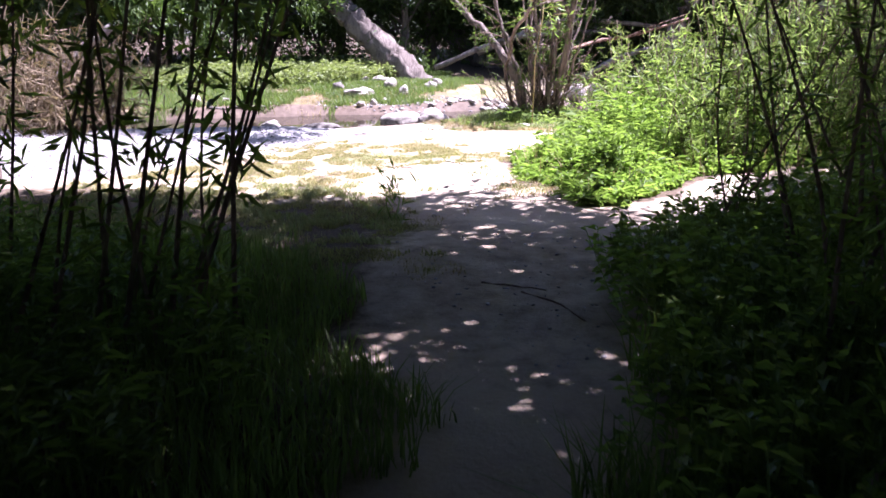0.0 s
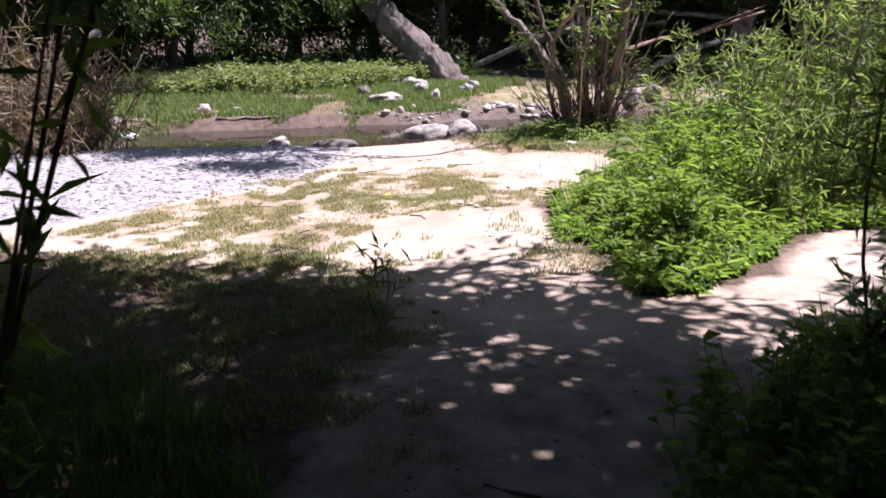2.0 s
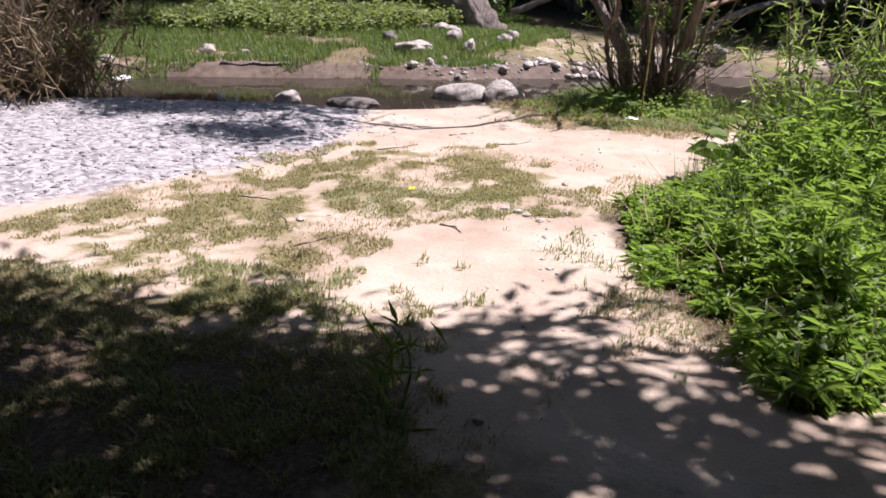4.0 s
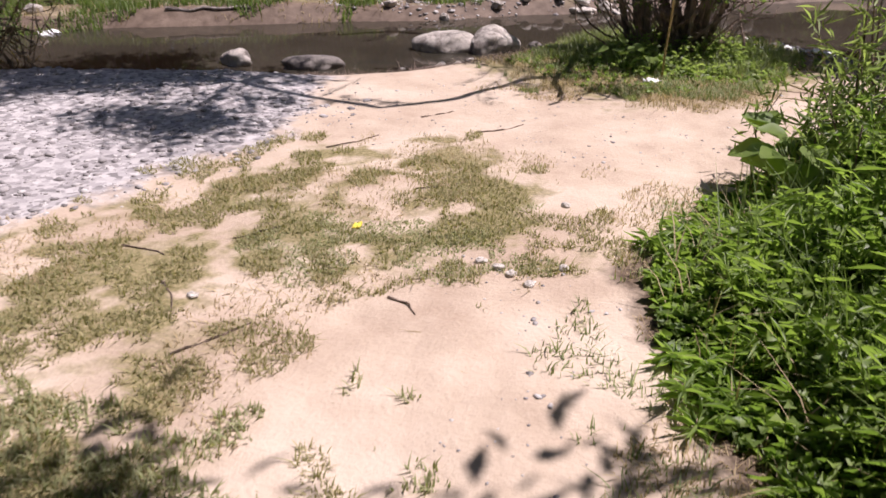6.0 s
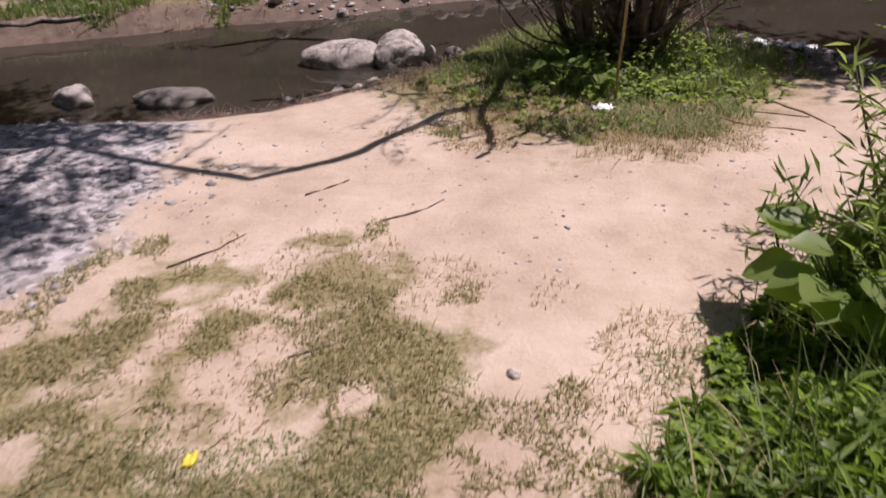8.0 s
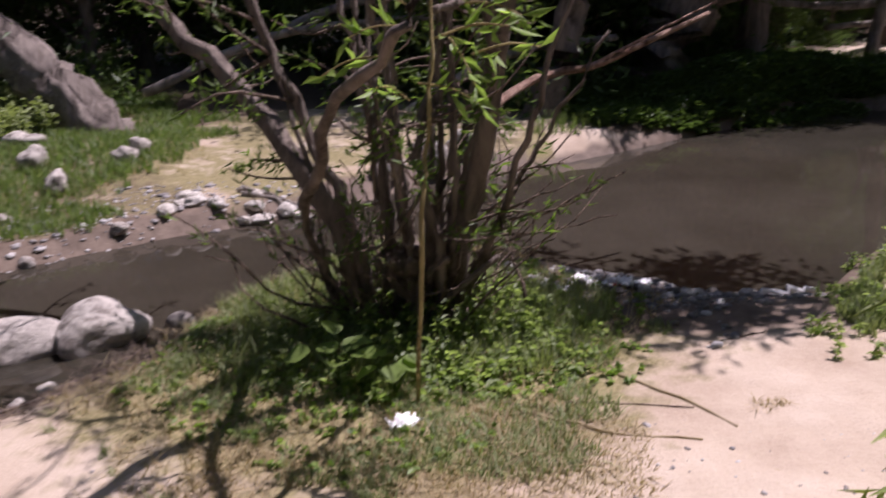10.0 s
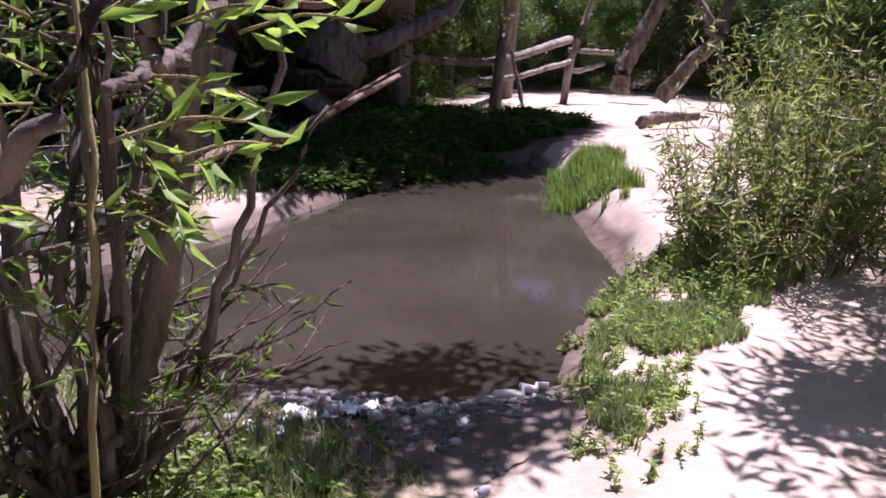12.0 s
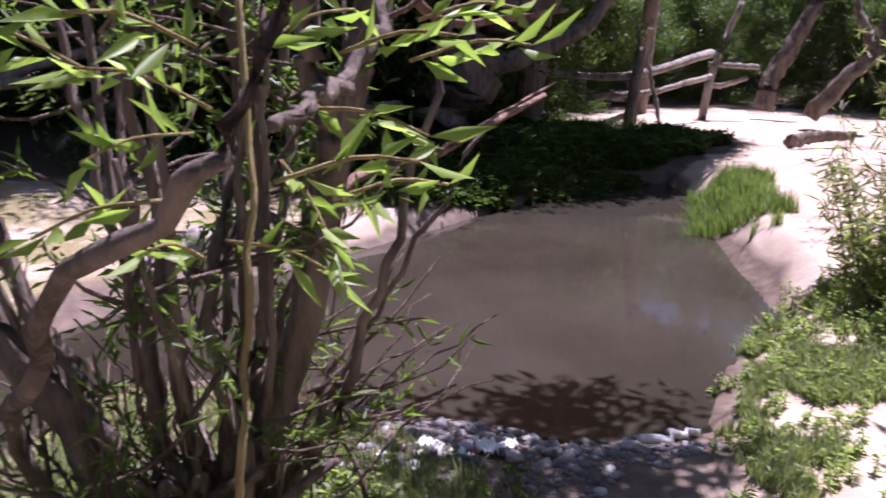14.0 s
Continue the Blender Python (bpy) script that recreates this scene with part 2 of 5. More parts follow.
def smooth_line(pts, n):
    """A smooth line of n points through a few places."""
    p = np.asarray(pts, float)
    if len(p) == 2:
        return p[0] + (p[1] - p[0]) * np.linspace(0, 1, n)[:, None]
    p = np.vstack([2 * p[0] - p[1], p, 2 * p[-1] - p[-2]])
    u = np.linspace(0, len(p) - 3 - 1e-6, n)
    i = u.astype(int)
    f = (u - i)[:, None]
    a, b, c, d = p[i], p[i + 1], p[i + 2], p[i + 3]
    return 0.5 * (2 * b + (c - a) * f + (2 * a - 5 * b + 4 * c - d) * f ** 2 + (3 * b - a - 3 * c + d) * f ** 3)


def tube(pts, r0, r1, n=14, sides=9, rough=0.12, wander=0.0, seed=0):
    """Vertices and quads of a limb that tapers from r0 to r1, with an uneven skin and closed ends."""
    g = np.random.default_rng(seed + 11)
    line = smooth_line(pts, n)
    if wander:
        line[1:-1] += g.normal(0, wander, (n - 2, 3))
    tan = np.gradient(line, axis=0)
    tan /= np.linalg.norm(tan, axis=1)[:, None] + 1e-9
    ref = np.where(np.abs(tan[:, 2:3]) < 0.9, [[0, 0, 1.0]], [[1.0, 0, 0]])
    a = np.cross(tan, ref)
    a /= np.linalg.norm(a, axis=1)[:, None]
    b = np.cross(tan, a)
    ang = np.linspace(0, 2 * np.pi, sides, endpoint=False)
    rad = np.linspace(r0, r1, n)[:, None] * (1 + rough * g.normal(0, 1, (n, sides)) * 0.6 + rough * g.normal(0, 1, (1, sides)))
    v = line[:, None] + rad[..., None] * (np.cos(ang)[None, :, None] * a[:, None] + np.sin(ang)[None, :, None] * b[:, None])
    v = np.vstack([v.reshape(-1, 3), line[:1], line[-1:]])
    i, j = np.meshgrid(np.arange(n - 1), np.arange(sides), indexing="ij")
    k = (j + 1) % sides
    f = np.stack([i * sides + j, i * sides + k, (i + 1) * sides + k, (i + 1) * sides + j], -1).reshape(-1, 4)
    js = np.arange(sides)
    ks = (js + 1) % sides
    c0 = np.stack([ks, js, np.full(sides, n * sides), np.full(sides, n * sides)], 1)
    c1 = np.stack([(n - 1) * sides + js, (n - 1) * sides + ks, np.full(sides, n * sides + 1), np.full(sides, n * sides + 1)], 1)
    tri = np.vstack([c0, c1])[:, :3]
    return v, f, tri


def tubes_mesh(name, limbs, material):
    """One mesh of several limbs."""
    vs, fs, off = [], [], 0
    for limb in limbs:
        v, f, t = tube(**limb)
        vs.append(v)
        fs += [(f + off), np.hstack([t, t[:, 2:]]) + off]
        off += len(v)
    verts = np.vstack(vs)
    quads = np.vstack(fs)
    me = bpy.data.meshes.new(name)
    faces = [q[:3] if q[2] == q[3] else q for q in quads.tolist()]
    me.from_pydata(verts.tolist(), [], faces)
    me.polygons.foreach_set("use_smooth", np.ones(len(faces), bool))
    me.materials.append(material)
    return me


def unit(v):
    return v / (np.linalg.norm(v, axis=-1, keepdims=True) + 1e-9)


def leaves_mesh(name, centers, along, length, width, material, seed=0, curl=0.15, flat=False):
    """Many small leaves, each of two folded halves with a pointed tip, growing from centers in the directions along."""
    g = np.random.default_rng(seed + 5)
    n = len(centers)
    along = unit(along)
    side = unit(np.cross(along, g.normal(0, 0.45, (n, 3)) + (0.25, 0.4, 1.0) if flat else g.normal(0, 1, (n, 3))))
    up = np.cross(side, along)
    ln = (length * g.uniform(0.6, 1.25, n))[:, None]
    wd = (width * g.uniform(0.7, 1.2, n))[:, None]
    c = np.asarray(centers)
    v = np.stack([c, c + along * ln * 0.45 + side * wd * 0.5 + up * wd * 0.22,
                  c + along * ln - up * ln * curl, c + along * ln * 0.45 - side * wd * 0.5 + up * wd * 0.22], 1).reshape(-1, 3)
    b = np.arange(n)[:, None] * 4
    f = np.stack([b + np.array([[0, 1, 2]]), b + np.array([[0, 2, 3]])], 1).reshape(-1, 3)
    return mesh_np(name, v, f, material)


def blades_mesh(name, xy, height, width, material, lean=0.35, seed=0, z=None):
    """Many grass blades that bend over, standing on the ground at xy."""
    g = np.random.default_rng(seed + 3)
    n = len(xy)
    base = np.column_stack([xy, ground_z(xy[:, 0], xy[:, 1]) - 0.01 if z is None else z])
    a = g.uniform(0, 2 * np.pi, n)
    d = np.column_stack([np.cos(a), np.sin(a), np.zeros(n)])
    s = np.column_stack([-np.sin(a), np.cos(a), np.zeros(n)])
    h = (height * g.uniform(0.45, 1.25, n))[:, None]
    w = (width * g.uniform(0.7, 1.3, n))[:, None]
    l = np.abs(g.normal(0, lean, n))[:, None] * h
    up = np.array([[0, 0, 1.0]])
    mid = base + up * h * 0.6 + d * l * 0.35
    v = np.stack([base - s * w / 2, base + s * w / 2, mid + s * w * 0.38, mid - s * w * 0.38, base + up * h + d * l], 1).reshape(-1, 3)
    b = np.arange(n)[:, None] * 5
    f = np.stack([b + np.array([[0, 1, 2]]), b + np.array([[0, 2, 3]]), b + np.array([[3, 2, 4]])], 1).reshape(-1, 3)
    return mesh_np(name, v, f, material)


def lattice(x, y, cell, seed):
    """Smooth value noise in -1..1."""
    g = np.random.default_rng(seed)
    t = g.uniform(-1, 1, (64, 64))
    u, v = np.asarray(x) / cell, np.asarray(y) / cell
    i, j = np.floor(u).astype(int), np.floor(v).astype(int)
    fu, fv = u - i, v - j
    fu, fv = fu * fu * (3 - 2 * fu), fv * fv * (3 - 2 * fv)
    p = lambda a, b: t[(i + a) % 64, (j + b) % 64]
    return (p(0, 0) * (1 - fu) + p(1, 0) * fu) * (1 - fv) + (p(0, 1) * (1 - fu) + p(1, 1) * fu) * fv


def step(a, b, x):
    t = np.clip((np.asarray(x, float) - a) / (b - a), 0, 1)
    return t * t * (3 - 2 * t)


def poly_sd(poly, x, y):
    """Distance to an outline on the plan, negative inside."""
    p = np.asarray(poly, float)
    x, y = np.asarray(x, float), np.asarray(y, float)
    d = np.full(x.shape, 1e9)
    inside = np.zeros(x.shape, bool)
    for (ax, ay), (bx, by) in zip(p, np.roll(p, -1, 0)):
        ex, ey = bx - ax, by - ay
        t = np.clip(((x - ax) * ex + (y - ay) * ey) / (ex * ex + ey * ey + 1e-12), 0, 1)
        d = np.minimum(d, np.hypot(x - ax - t * ex, y - ay - t * ey))
        cross = ((ay > y) != (by > y)) & (x < (bx - ax) * (y - ay) / (by - ay + 1e-12) + ax)
        inside ^= cross
    return np.where(inside, -d, d)


# ---- plan ----
WATER_Z = -0.10
CREEK = [(-16, 5.6), (-9, 7.6), (-6.6, 8.3), (-5.2, 8.6), (-4.1, 8.95), (-2.9, 9.2), (-2.2, 9.5), (-1.85, 9.85), (-1.5, 10.25), (-1.2, 10.8),
         (-0.9, 11.3), (-0.4, 11.95), (0.25, 11.95), (0.65, 11.6), (0.95, 11.27), (1.5, 10.85), (2.1, 10.73), (2.5, 11.2), (3.5, 11.87), (3.8, 12.5),
         (4.3, 13.5), (5.3, 15.2), (5.75, 16.3), (4.9, 16.4), (3.85, 15.75), (2.95, 15.25), (2.3, 14.75), (1.3, 14.1), (0.75, 13.75), (0.2, 13.6),
         (-0.6, 12.9), (-1.3, 12.45), (-2.05, 12.05), (-2.6, 11.65), (-3.4, 11.4), (-4.5, 10.85), (-5.5, 10.4), (-6.2, 9.85), (-7.5, 9.4), (-16, 7.4)]
FAR_X = [-40, -16, -9, -6.4, -4.5, -2.5, -1.2, 0.0, 1.5, 3.0, 4.5, 5.5, 7.0, 40]
FAR_Y = [4, 6.5, 8.2, 9.2, 10.0, 10.6, 11.8, 12.7, 13.2, 14.2, 15.6, 16.4, 17.4, 24]
SHRUBBERY = [(0.29, 6.7), (0.36, 6.1), (0.58, 5.7), (0.88, 5.05), (1.08, 4.82), (1.38, 5.2), (1.7, 5.9), (2.4, 6.7), (3.6, 7.3), (3.4, 8.4), (2.2, 8.5), (1.2, 8.3), (0.66, 7.8), (0.42, 7.2)]
TRAIL = [(0.9, -4), (0.95, 0.5), (0.92, 1.44), (0.79, 1.9), (0.56, 2.52), (0.3, 3.4), (0.1, 4.4), (-0.2, 5.6), (0.7, 5.2), (0.95, 4.5), (1.6, 5.3), (2.3, 6.3), (3.6, 6.9), (4.2, 6.0),
         (2.3, 5.0), (1.25, 3.7), (1.35, 2.7), (1.42, 2.0), (1.5, 1.4), (1.65, 0.4), (1.7, -4)]
TURF = [(-3.2, 3.2), (-2.6, 5.5), (-2.4, 6.2), (-2.1, 6.8), (-1.7, 7.5), (-1.2, 7.75), (-0.7, 7.6), (-0.35, 7.3), (-0.15, 6.8), (-0.3, 6.45), (-0.8, 6.1), (-1.1, 5.8), (-0.7, 5.3), (-0.2, 4.9), (0.1, 4.2), (0.2, 3.4), (-1, 2.5)]
GRAVEL = [(-9, 4.6), (-4.6, 4.4), (-2.9, 5.3), (-2.5, 6.2), (-2.1, 6.9), (-1.9, 7.5), (-2.0, 8.2), (-2.5, 9.0), (-3.4, 9.2), (-5, 8.8), (-9, 7.8)]
WILLOW_GREEN = [(-1.35, 9.75), (-1.0, 9.45), (-0.5, 9.2), (-0.1, 9.08), (0.25, 9.3), (0.6, 9.6), (0.95, 10.05), (1.0, 10.5), (0.7, 11.0), (0.2, 11.5), (-0.5, 11.6), (-0.95, 11.0), (-1.2, 10.4)]
POINT_GREEN = [(2.55, 11.3), (2.05, 10.6), (1.75, 10.2), (1.72, 9.85), (1.95, 9.85), (2.5, 10.3), (2.95, 10.55), (3.5, 10.9), (4.6, 11.2), (4.4, 12.0), (3.6, 11.9)]

SHADY_BANK = [(1.8, 14.6), (2.6, 14.9), (4.0, 15.5), (5.6, 15.9), (6.6, 16.5), (8.0, 17.7), (7.4, 18.4), (6.6, 18.8), (5, 18.8), (3, 18), (1.6, 16.6)]


def ground_z(x, y):
    x, y = np.asarray(x, float), np.asarray(y, float)
    sd = poly_sd(CREEK, x, y)
    far = step(0.0, 1.0, y - np.interp(x, FAR_X, FAR_Y))
    right = step(2.6, 4.5, x) * step(10.6, 12.5, y)
    lip = 0.10 + 0.03 * far + 0.16 * right
    out = WATER_Z + lip * step(0.0, 0.4 - 0.15 * far, sd) + 0.02 * step(0.3, 1.6, sd)
    out += far * 0.14 * step(0.3, 2.4, sd) + far * 0.4 * step(3.5, 14, sd)
    out += right * 0.1 * step(0.2, 3, sd)
    out += 0.06 * np.exp(-(((x - 1.75) / 0.8) ** 2 + ((y - 15.0) / 0.45) ** 2))
    out += 0.05 * step(0.1, -0.4, poly_sd(SHADY_BANK, x, y))
    out += 0.25 * np.exp(-(((x - 3.6) / 1.2) ** 2 + ((y - 16.4) / 0.6) ** 2))
    level = step(4.6, 6.2, x) * step(15.6, 17.0, y) * step(34, 28, np.hypot(x, y))
    out = out * (1 - level) + (0.16 + 0.03 * step(18, 24, y)) * level
    out += 0.03 * lattice(x, y, 1.1, 1) + 0.012 * lattice(x, y, 0.35, 2) + 0.006 * lattice(x, y, 0.14, 3)
    under = WATER_Z - np.minimum(0.3, 0.02 + 0.5 * -sd) + 0.02 * lattice(x, y, 0.4, 4)
    return np.where(sd < 0, under, out)


def axis_lines(a, b, pitch, reach):
    inner = np.arange(a, b, pitch)
    grow = np.cumsum(pitch * 1.22 ** np.arange(1, 60))
    grow = grow[grow < reach]
    return np.concatenate([(a - grow)[::-1], inner, inner[-1] + grow])


def build_ground():
    xs, ys = axis_lines(-7, 8, 0.055, 400), axis_lines(-1, 19, 0.055, 400)
    gx, gy = np.meshgrid(xs, ys)
    x, y = gx.ravel(), gy.ravel()
    v = np.column_stack([x, y, ground_z(x, y)])
    nx, ny = len(xs), len(ys)
    i, j = np.meshgrid(np.arange(ny - 1), np.arange(nx - 1), indexing="ij")
    f = np.stack([i * nx + j, i * nx + j + 1, (i + 1) * nx + j + 1, (i + 1) * nx + j], -1).reshape(-1, 4)
    me = mesh_np("ground", v, f, M_GROUND, True)
    sd = poly_sd(CREEK, x, y)
    wob = 0.16 * lattice(x, y, 0.5, 8) + 0.1 * lattice(x, y, 0.17, 9)
    far = step(0.0, 1.0, y - np.interp(x, FAR_X, FAR_Y))
    turf = step(0.25, -0.25, poly_sd(TURF, x, y) + wob * 1.4) * (0.55 + 0.3 * lattice(x, y, 0.3, 14) + 0.5 * lattice(x, y, 0.15, 12) + 0.45 * lattice(x, y, 0.06, 13))
    turf = np.maximum(turf, 0.85 * step(0.75, -0.15, poly_sd(WILLOW_GREEN, x, y) + wob))
    turf = np.maximum(turf, far * (x < 1.3) * (0.7 + 0.4 * lattice(x, y, 0.4, 15)))
    gravel = step(0.3, -0.3, poly_sd(GRAVEL, x, y) + wob)
    spit = step(0.5, 0.1, np.hypot((x - 1.0) / 1.5, (y - 10.75) / 1.0) - 0.45 + wob)
    gravel = np.maximum(gravel, 0.3 * spit)
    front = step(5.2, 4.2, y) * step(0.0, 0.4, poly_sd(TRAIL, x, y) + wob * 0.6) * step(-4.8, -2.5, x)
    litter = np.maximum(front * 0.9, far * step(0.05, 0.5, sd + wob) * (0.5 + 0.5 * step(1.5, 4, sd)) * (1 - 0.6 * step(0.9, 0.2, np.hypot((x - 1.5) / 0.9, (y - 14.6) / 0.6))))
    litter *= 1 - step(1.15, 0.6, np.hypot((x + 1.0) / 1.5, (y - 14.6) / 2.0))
    # shade on the roofed trail, put into the ground colour as litter
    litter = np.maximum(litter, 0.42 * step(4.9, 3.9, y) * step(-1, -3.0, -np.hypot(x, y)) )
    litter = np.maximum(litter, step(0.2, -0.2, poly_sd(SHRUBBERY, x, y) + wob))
    # far bank: dark soil, with its deep shade painted in as litter
    bank_shade = step(0.15, -0.25, poly_sd(SHADY_BANK, x, y) + wob)
    sandbar = step(4.5, 6.0, x) * step(12, 14, y) * step(24, 22, y)
    litter *= 1 - sandbar
    litter = np.maximum(litter, step(10, 16, np.hypot(x, y - 9)) * (1 - sandbar))
    litter = np.maximum(litter, bank_shade)
    damp = np.maximum(step(0.28, 0.02, sd + 0.5 * wob), 0.8 * far * step(0.6, 0.12, sd + wob) * (x < 1))
    damp = np.maximum(damp, 0.75 * spit)
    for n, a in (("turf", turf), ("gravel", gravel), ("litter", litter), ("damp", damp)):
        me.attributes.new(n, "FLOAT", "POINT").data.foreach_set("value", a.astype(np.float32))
    return tagged(new("ground", me), "sandy creek bank with gravel, mud and thin dry turf", "ground", kind="structure")


ground = build_ground()


def build_water():
    xs = np.linspace(-16, 8, 60)
    ys = np.linspace(4, 18, 40)
    gx, gy = np.meshgrid(xs, ys)
    v = np.column_stack([gx.ravel(), gy.ravel(), np.full(gx.size, WATER_Z)])
    nx = len(xs)
    i, j = np.meshgrid(np.arange(len(ys) - 1), np.arange(nx - 1), indexing="ij")
    f = np.stack([i * nx + j, i * nx + j + 1, (i + 1) * nx + j + 1, (i + 1) * nx + j], -1).reshape(-1, 4)
    keep = poly_sd(CREEK, v[f].mean(1)[:, 0], v[f].mean(1)[:, 1]) < 0.6
    return tagged(new("water", mesh_np("water", v, f[keep], M_WATER, True)), "murky brown creek water with faint ripples", "water", kind="structure")


water = build_water()


def gz(x, y):
    return float(ground_z(np.array([x]), np.array([y]))[0])


def scatter(poly, n, seed, edge=0.0, wob=0.0):
    """n places inside an outline on the plan."""
    g = np.random.default_rng(seed)
    p = np.asarray(poly, float)
    got = np.zeros((0, 2))
    while len(got) < n:
        q = g.uniform(p.min(0) - wob, p.max(0) + wob, (n * 3, 2))
        w = wob * (lattice(q[:, 0], q[:, 1], 0.45, seed) + 0.6 * lattice(q[:, 0], q[:, 1], 0.15, seed + 1))
        got = np.vstack([got, q[poly_sd(poly, q[:, 0], q[:, 1]) + w < -edge]])
    return got[:n]


def tufty(xy, cell, seed, cut):
    """Keeps the places that fall on the tufts of an uneven sward."""
    return xy[lattice(xy[:, 0], xy[:, 1], cell, seed) + 0.5 * lattice(xy[:, 0], xy[:, 1], cell * 0.37, seed + 1) > cut]


# ---- trees of the far bank and all around ----
def tree_meshes(seed, height, spread, leaves, leaf_len, leaf_wid, low=0.15, trunk_r=0.16):
    """Trunk with limbs, and a crown of leafy sprays with gaps."""
    g = np.random.default_rng(seed)
    limbs = [dict(pts=[(0, 0, -0.2), (g.normal(0, 0.15), g.normal(0, 0.15), height * 0.3), (g.normal(0, 0.4), g.normal(0, 0.4), height * 0.62), (g.normal(0, 0.6), g.normal(0, 0.6), height * 0.92)],
                  r0=trunk_r, r1=trunk_r * 0.2, n=14, sides=9, seed=seed)]
    sprays = []
    for k in range(26):
        z = height * g.uniform(low, 0.9)
        a = g.uniform(0, 2 * np.pi)
        r = spread * (0.45 + 0.6 * g.random()) * (1 - 0.45 * abs(z / height - 0.5))
        tip = np.array([math.cos(a) * r, math.sin(a) * r, z + g.uniform(-0.4, 0.9)])
        limbs.append(dict(pts=[(0, 0, z * 0.75), tip * (0.5, 0.5, 1) + (0, 0, 0.1), tip], r0=trunk_r * 0.32, r1=0.012, n=7, sides=5, seed=seed + k))
        for s in range(7):
            c = tip * g.uniform(0.35, 1.05) + g.normal(0, 0.38, 3)
            c[2] = max(0.1, tip[2] + g.normal(0, 0.5))
            sprays.append((c, g.uniform(0.25, 0.6)))
    per = leaves // len(sprays)
    cs, ds = [], []
    for c, r in sprays:
        axis = unit(g.normal(0, 1, 3) + np.array([0, 0, -0.3]))
        u = g.uniform(-1, 1, per)[:, None]
        cs.append(c + axis * u * r * 1.2 + g.normal(0, r * 0.36, (per, 3)))
        ds.append(g.normal(0, 0.7, (per, 3)) + axis * 0.8 + np.array([0, 0, -0.45]))
    cs, ds = np.vstack(cs), np.vstack(ds)
    cs[:, 2] = np.maximum(cs[:, 2], 0.05)
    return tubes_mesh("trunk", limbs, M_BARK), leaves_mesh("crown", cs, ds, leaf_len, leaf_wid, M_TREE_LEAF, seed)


def make_tree(name, meshes, at, label, category, group):
    ob = thing(name, at, label, category, group)
    part("trunk", meshes[0], ob)
    part("crown", meshes[1], ob)
    return ob


def forest():
    kinds = [tree_meshes(101, 6.5, 2.4, 24000, 0.16, 0.042, 0.06), tree_meshes(102, 7.5, 2.8, 26000, 0.16, 0.042, 0.06), tree_meshes(103, 5.0, 2.4, 30000, 0.15, 0.042, 0.03, 0.1)]
    spots = [(-11.0, 13.4, 0), (-8.4, 16.4, 2), (-6.4, 18.0, 2), (-4.2, 20.0, 0), (-6.5, 19.5, 1), (-1.0, 21.8, 1), (0.9, 20.6, 0), (2.3, 18.8, 2), (2.8, 20.6, 0), (5.2, 23.2, 1),
             (7.4, 28.4, 0), (2.6, 22.0, 1), (11.4, 31.0, 1), (16.8, 27.4, 0), (13.4, 16.4, 2), (17.6, 19.0, 0), (12.0, 14.8, 0), (8.4, 10.8, 1), (13.5, 12.5, 0), (7.0, 8.0, 1),
             # five bushes of this row, unseen round the trail, added to block sky light
             (-12.5, 10.2, 1), (-10.5, 4.0, 0), (-7.5, 2.2, 1), (-5.0, -0.5, 2), (-3.0, -3.2, 0), (0.5, -5.5, 1), (4.0, -4.0, 0), (4.9, 1.4, 2), (-4.4, 1.6, 2), (1.0, -4.6, 2), (-3.2, -1.8, 2), (4.8, -1.8, 2), (5.5, -0.5, 2), (6.5, 3.2, 0),
             (-10.2, 15.0, 2), (-4.4, 18.4, 2), (-2.4, 21.6, 2), (-0.5, 21.2, 2), (2.6, 18.9, 2), (3.4, 20.0, 2), (5.6, 22.6, 2), (9.6, 28.0, 2), (15.0, 27.6, 2), (17.2, 22.6, 2), (-7.4, 17.2, 2), (0.9, 20.2, 0), (-2.8, 23.4, 0), (4.4, 24.4, 0), (12.2, 29.4, 2), (18.5, 20.6, 2), (-9, 20, 1), (-12, 16, 0), (0.5, 26, 0), (-4, 26, 1), (6, 28, 1), (14, 31, 0), (4.4, 20.4, 2), (5.6, 22.0, 2), (7.2, 25.0, 2), (9.0, 27.0, 2), (11.5, 28.5, 2), (1.4, 18.0, 2), (0.2, 19.0, 2), (3.2, 21.4, 2), (-8.6, 14.4, 2), (-9.8, 13.4, 2), (-9.2, 15.8, 2), (17, 15, 1), (20, 25, 0), (-16, 12, 1), (11, 6, 1)]
    g = np.random.default_rng(4)
    first = {}
    for x, y, k in spots:
        at = (x, y, gz(x, y) - 0.05)
        m = pose(*at, 0, 0, g.uniform(0, 360))
        label = ("low dense green willow bush on the creek bank", "tall shady green tree of the creek woods")[k != 2]
        if k in first:
            copy_thing(first[k], m)
        else:
            first[k] = make_tree("creek_tree" if k != 2 else "creek_bush", kinds[k], at, label, "tree" if k != 2 else "bush", "trees round the creek")
            first[k].matrix_basis = m

    # young bushes behind the fence, too low to shade it
    for x, y, size in [(6.9, 22.4, 0.5), (8.4, 23.2, 0.52), (10.0, 24.0, 0.55), (11.6, 24.0, 0.5), (13.2, 23.0, 0.5), (14.6, 21.2, 0.5), (14.0, 22.4, 0.55), (15.6, 23.2, 0.62), (16.8, 21.8, 0.62), (15.2, 19.2, 0.5), (9.2, 25.2, 0.6), (12.6, 25.4, 0.6), (5.8, 21.4, 0.45)]:
        copy_thing(first[2], pose(x, y, gz(x, y) - 0.03, 0, 0, g.uniform(0, 360)) @ Matrix.Scale(size, 4))


forest()


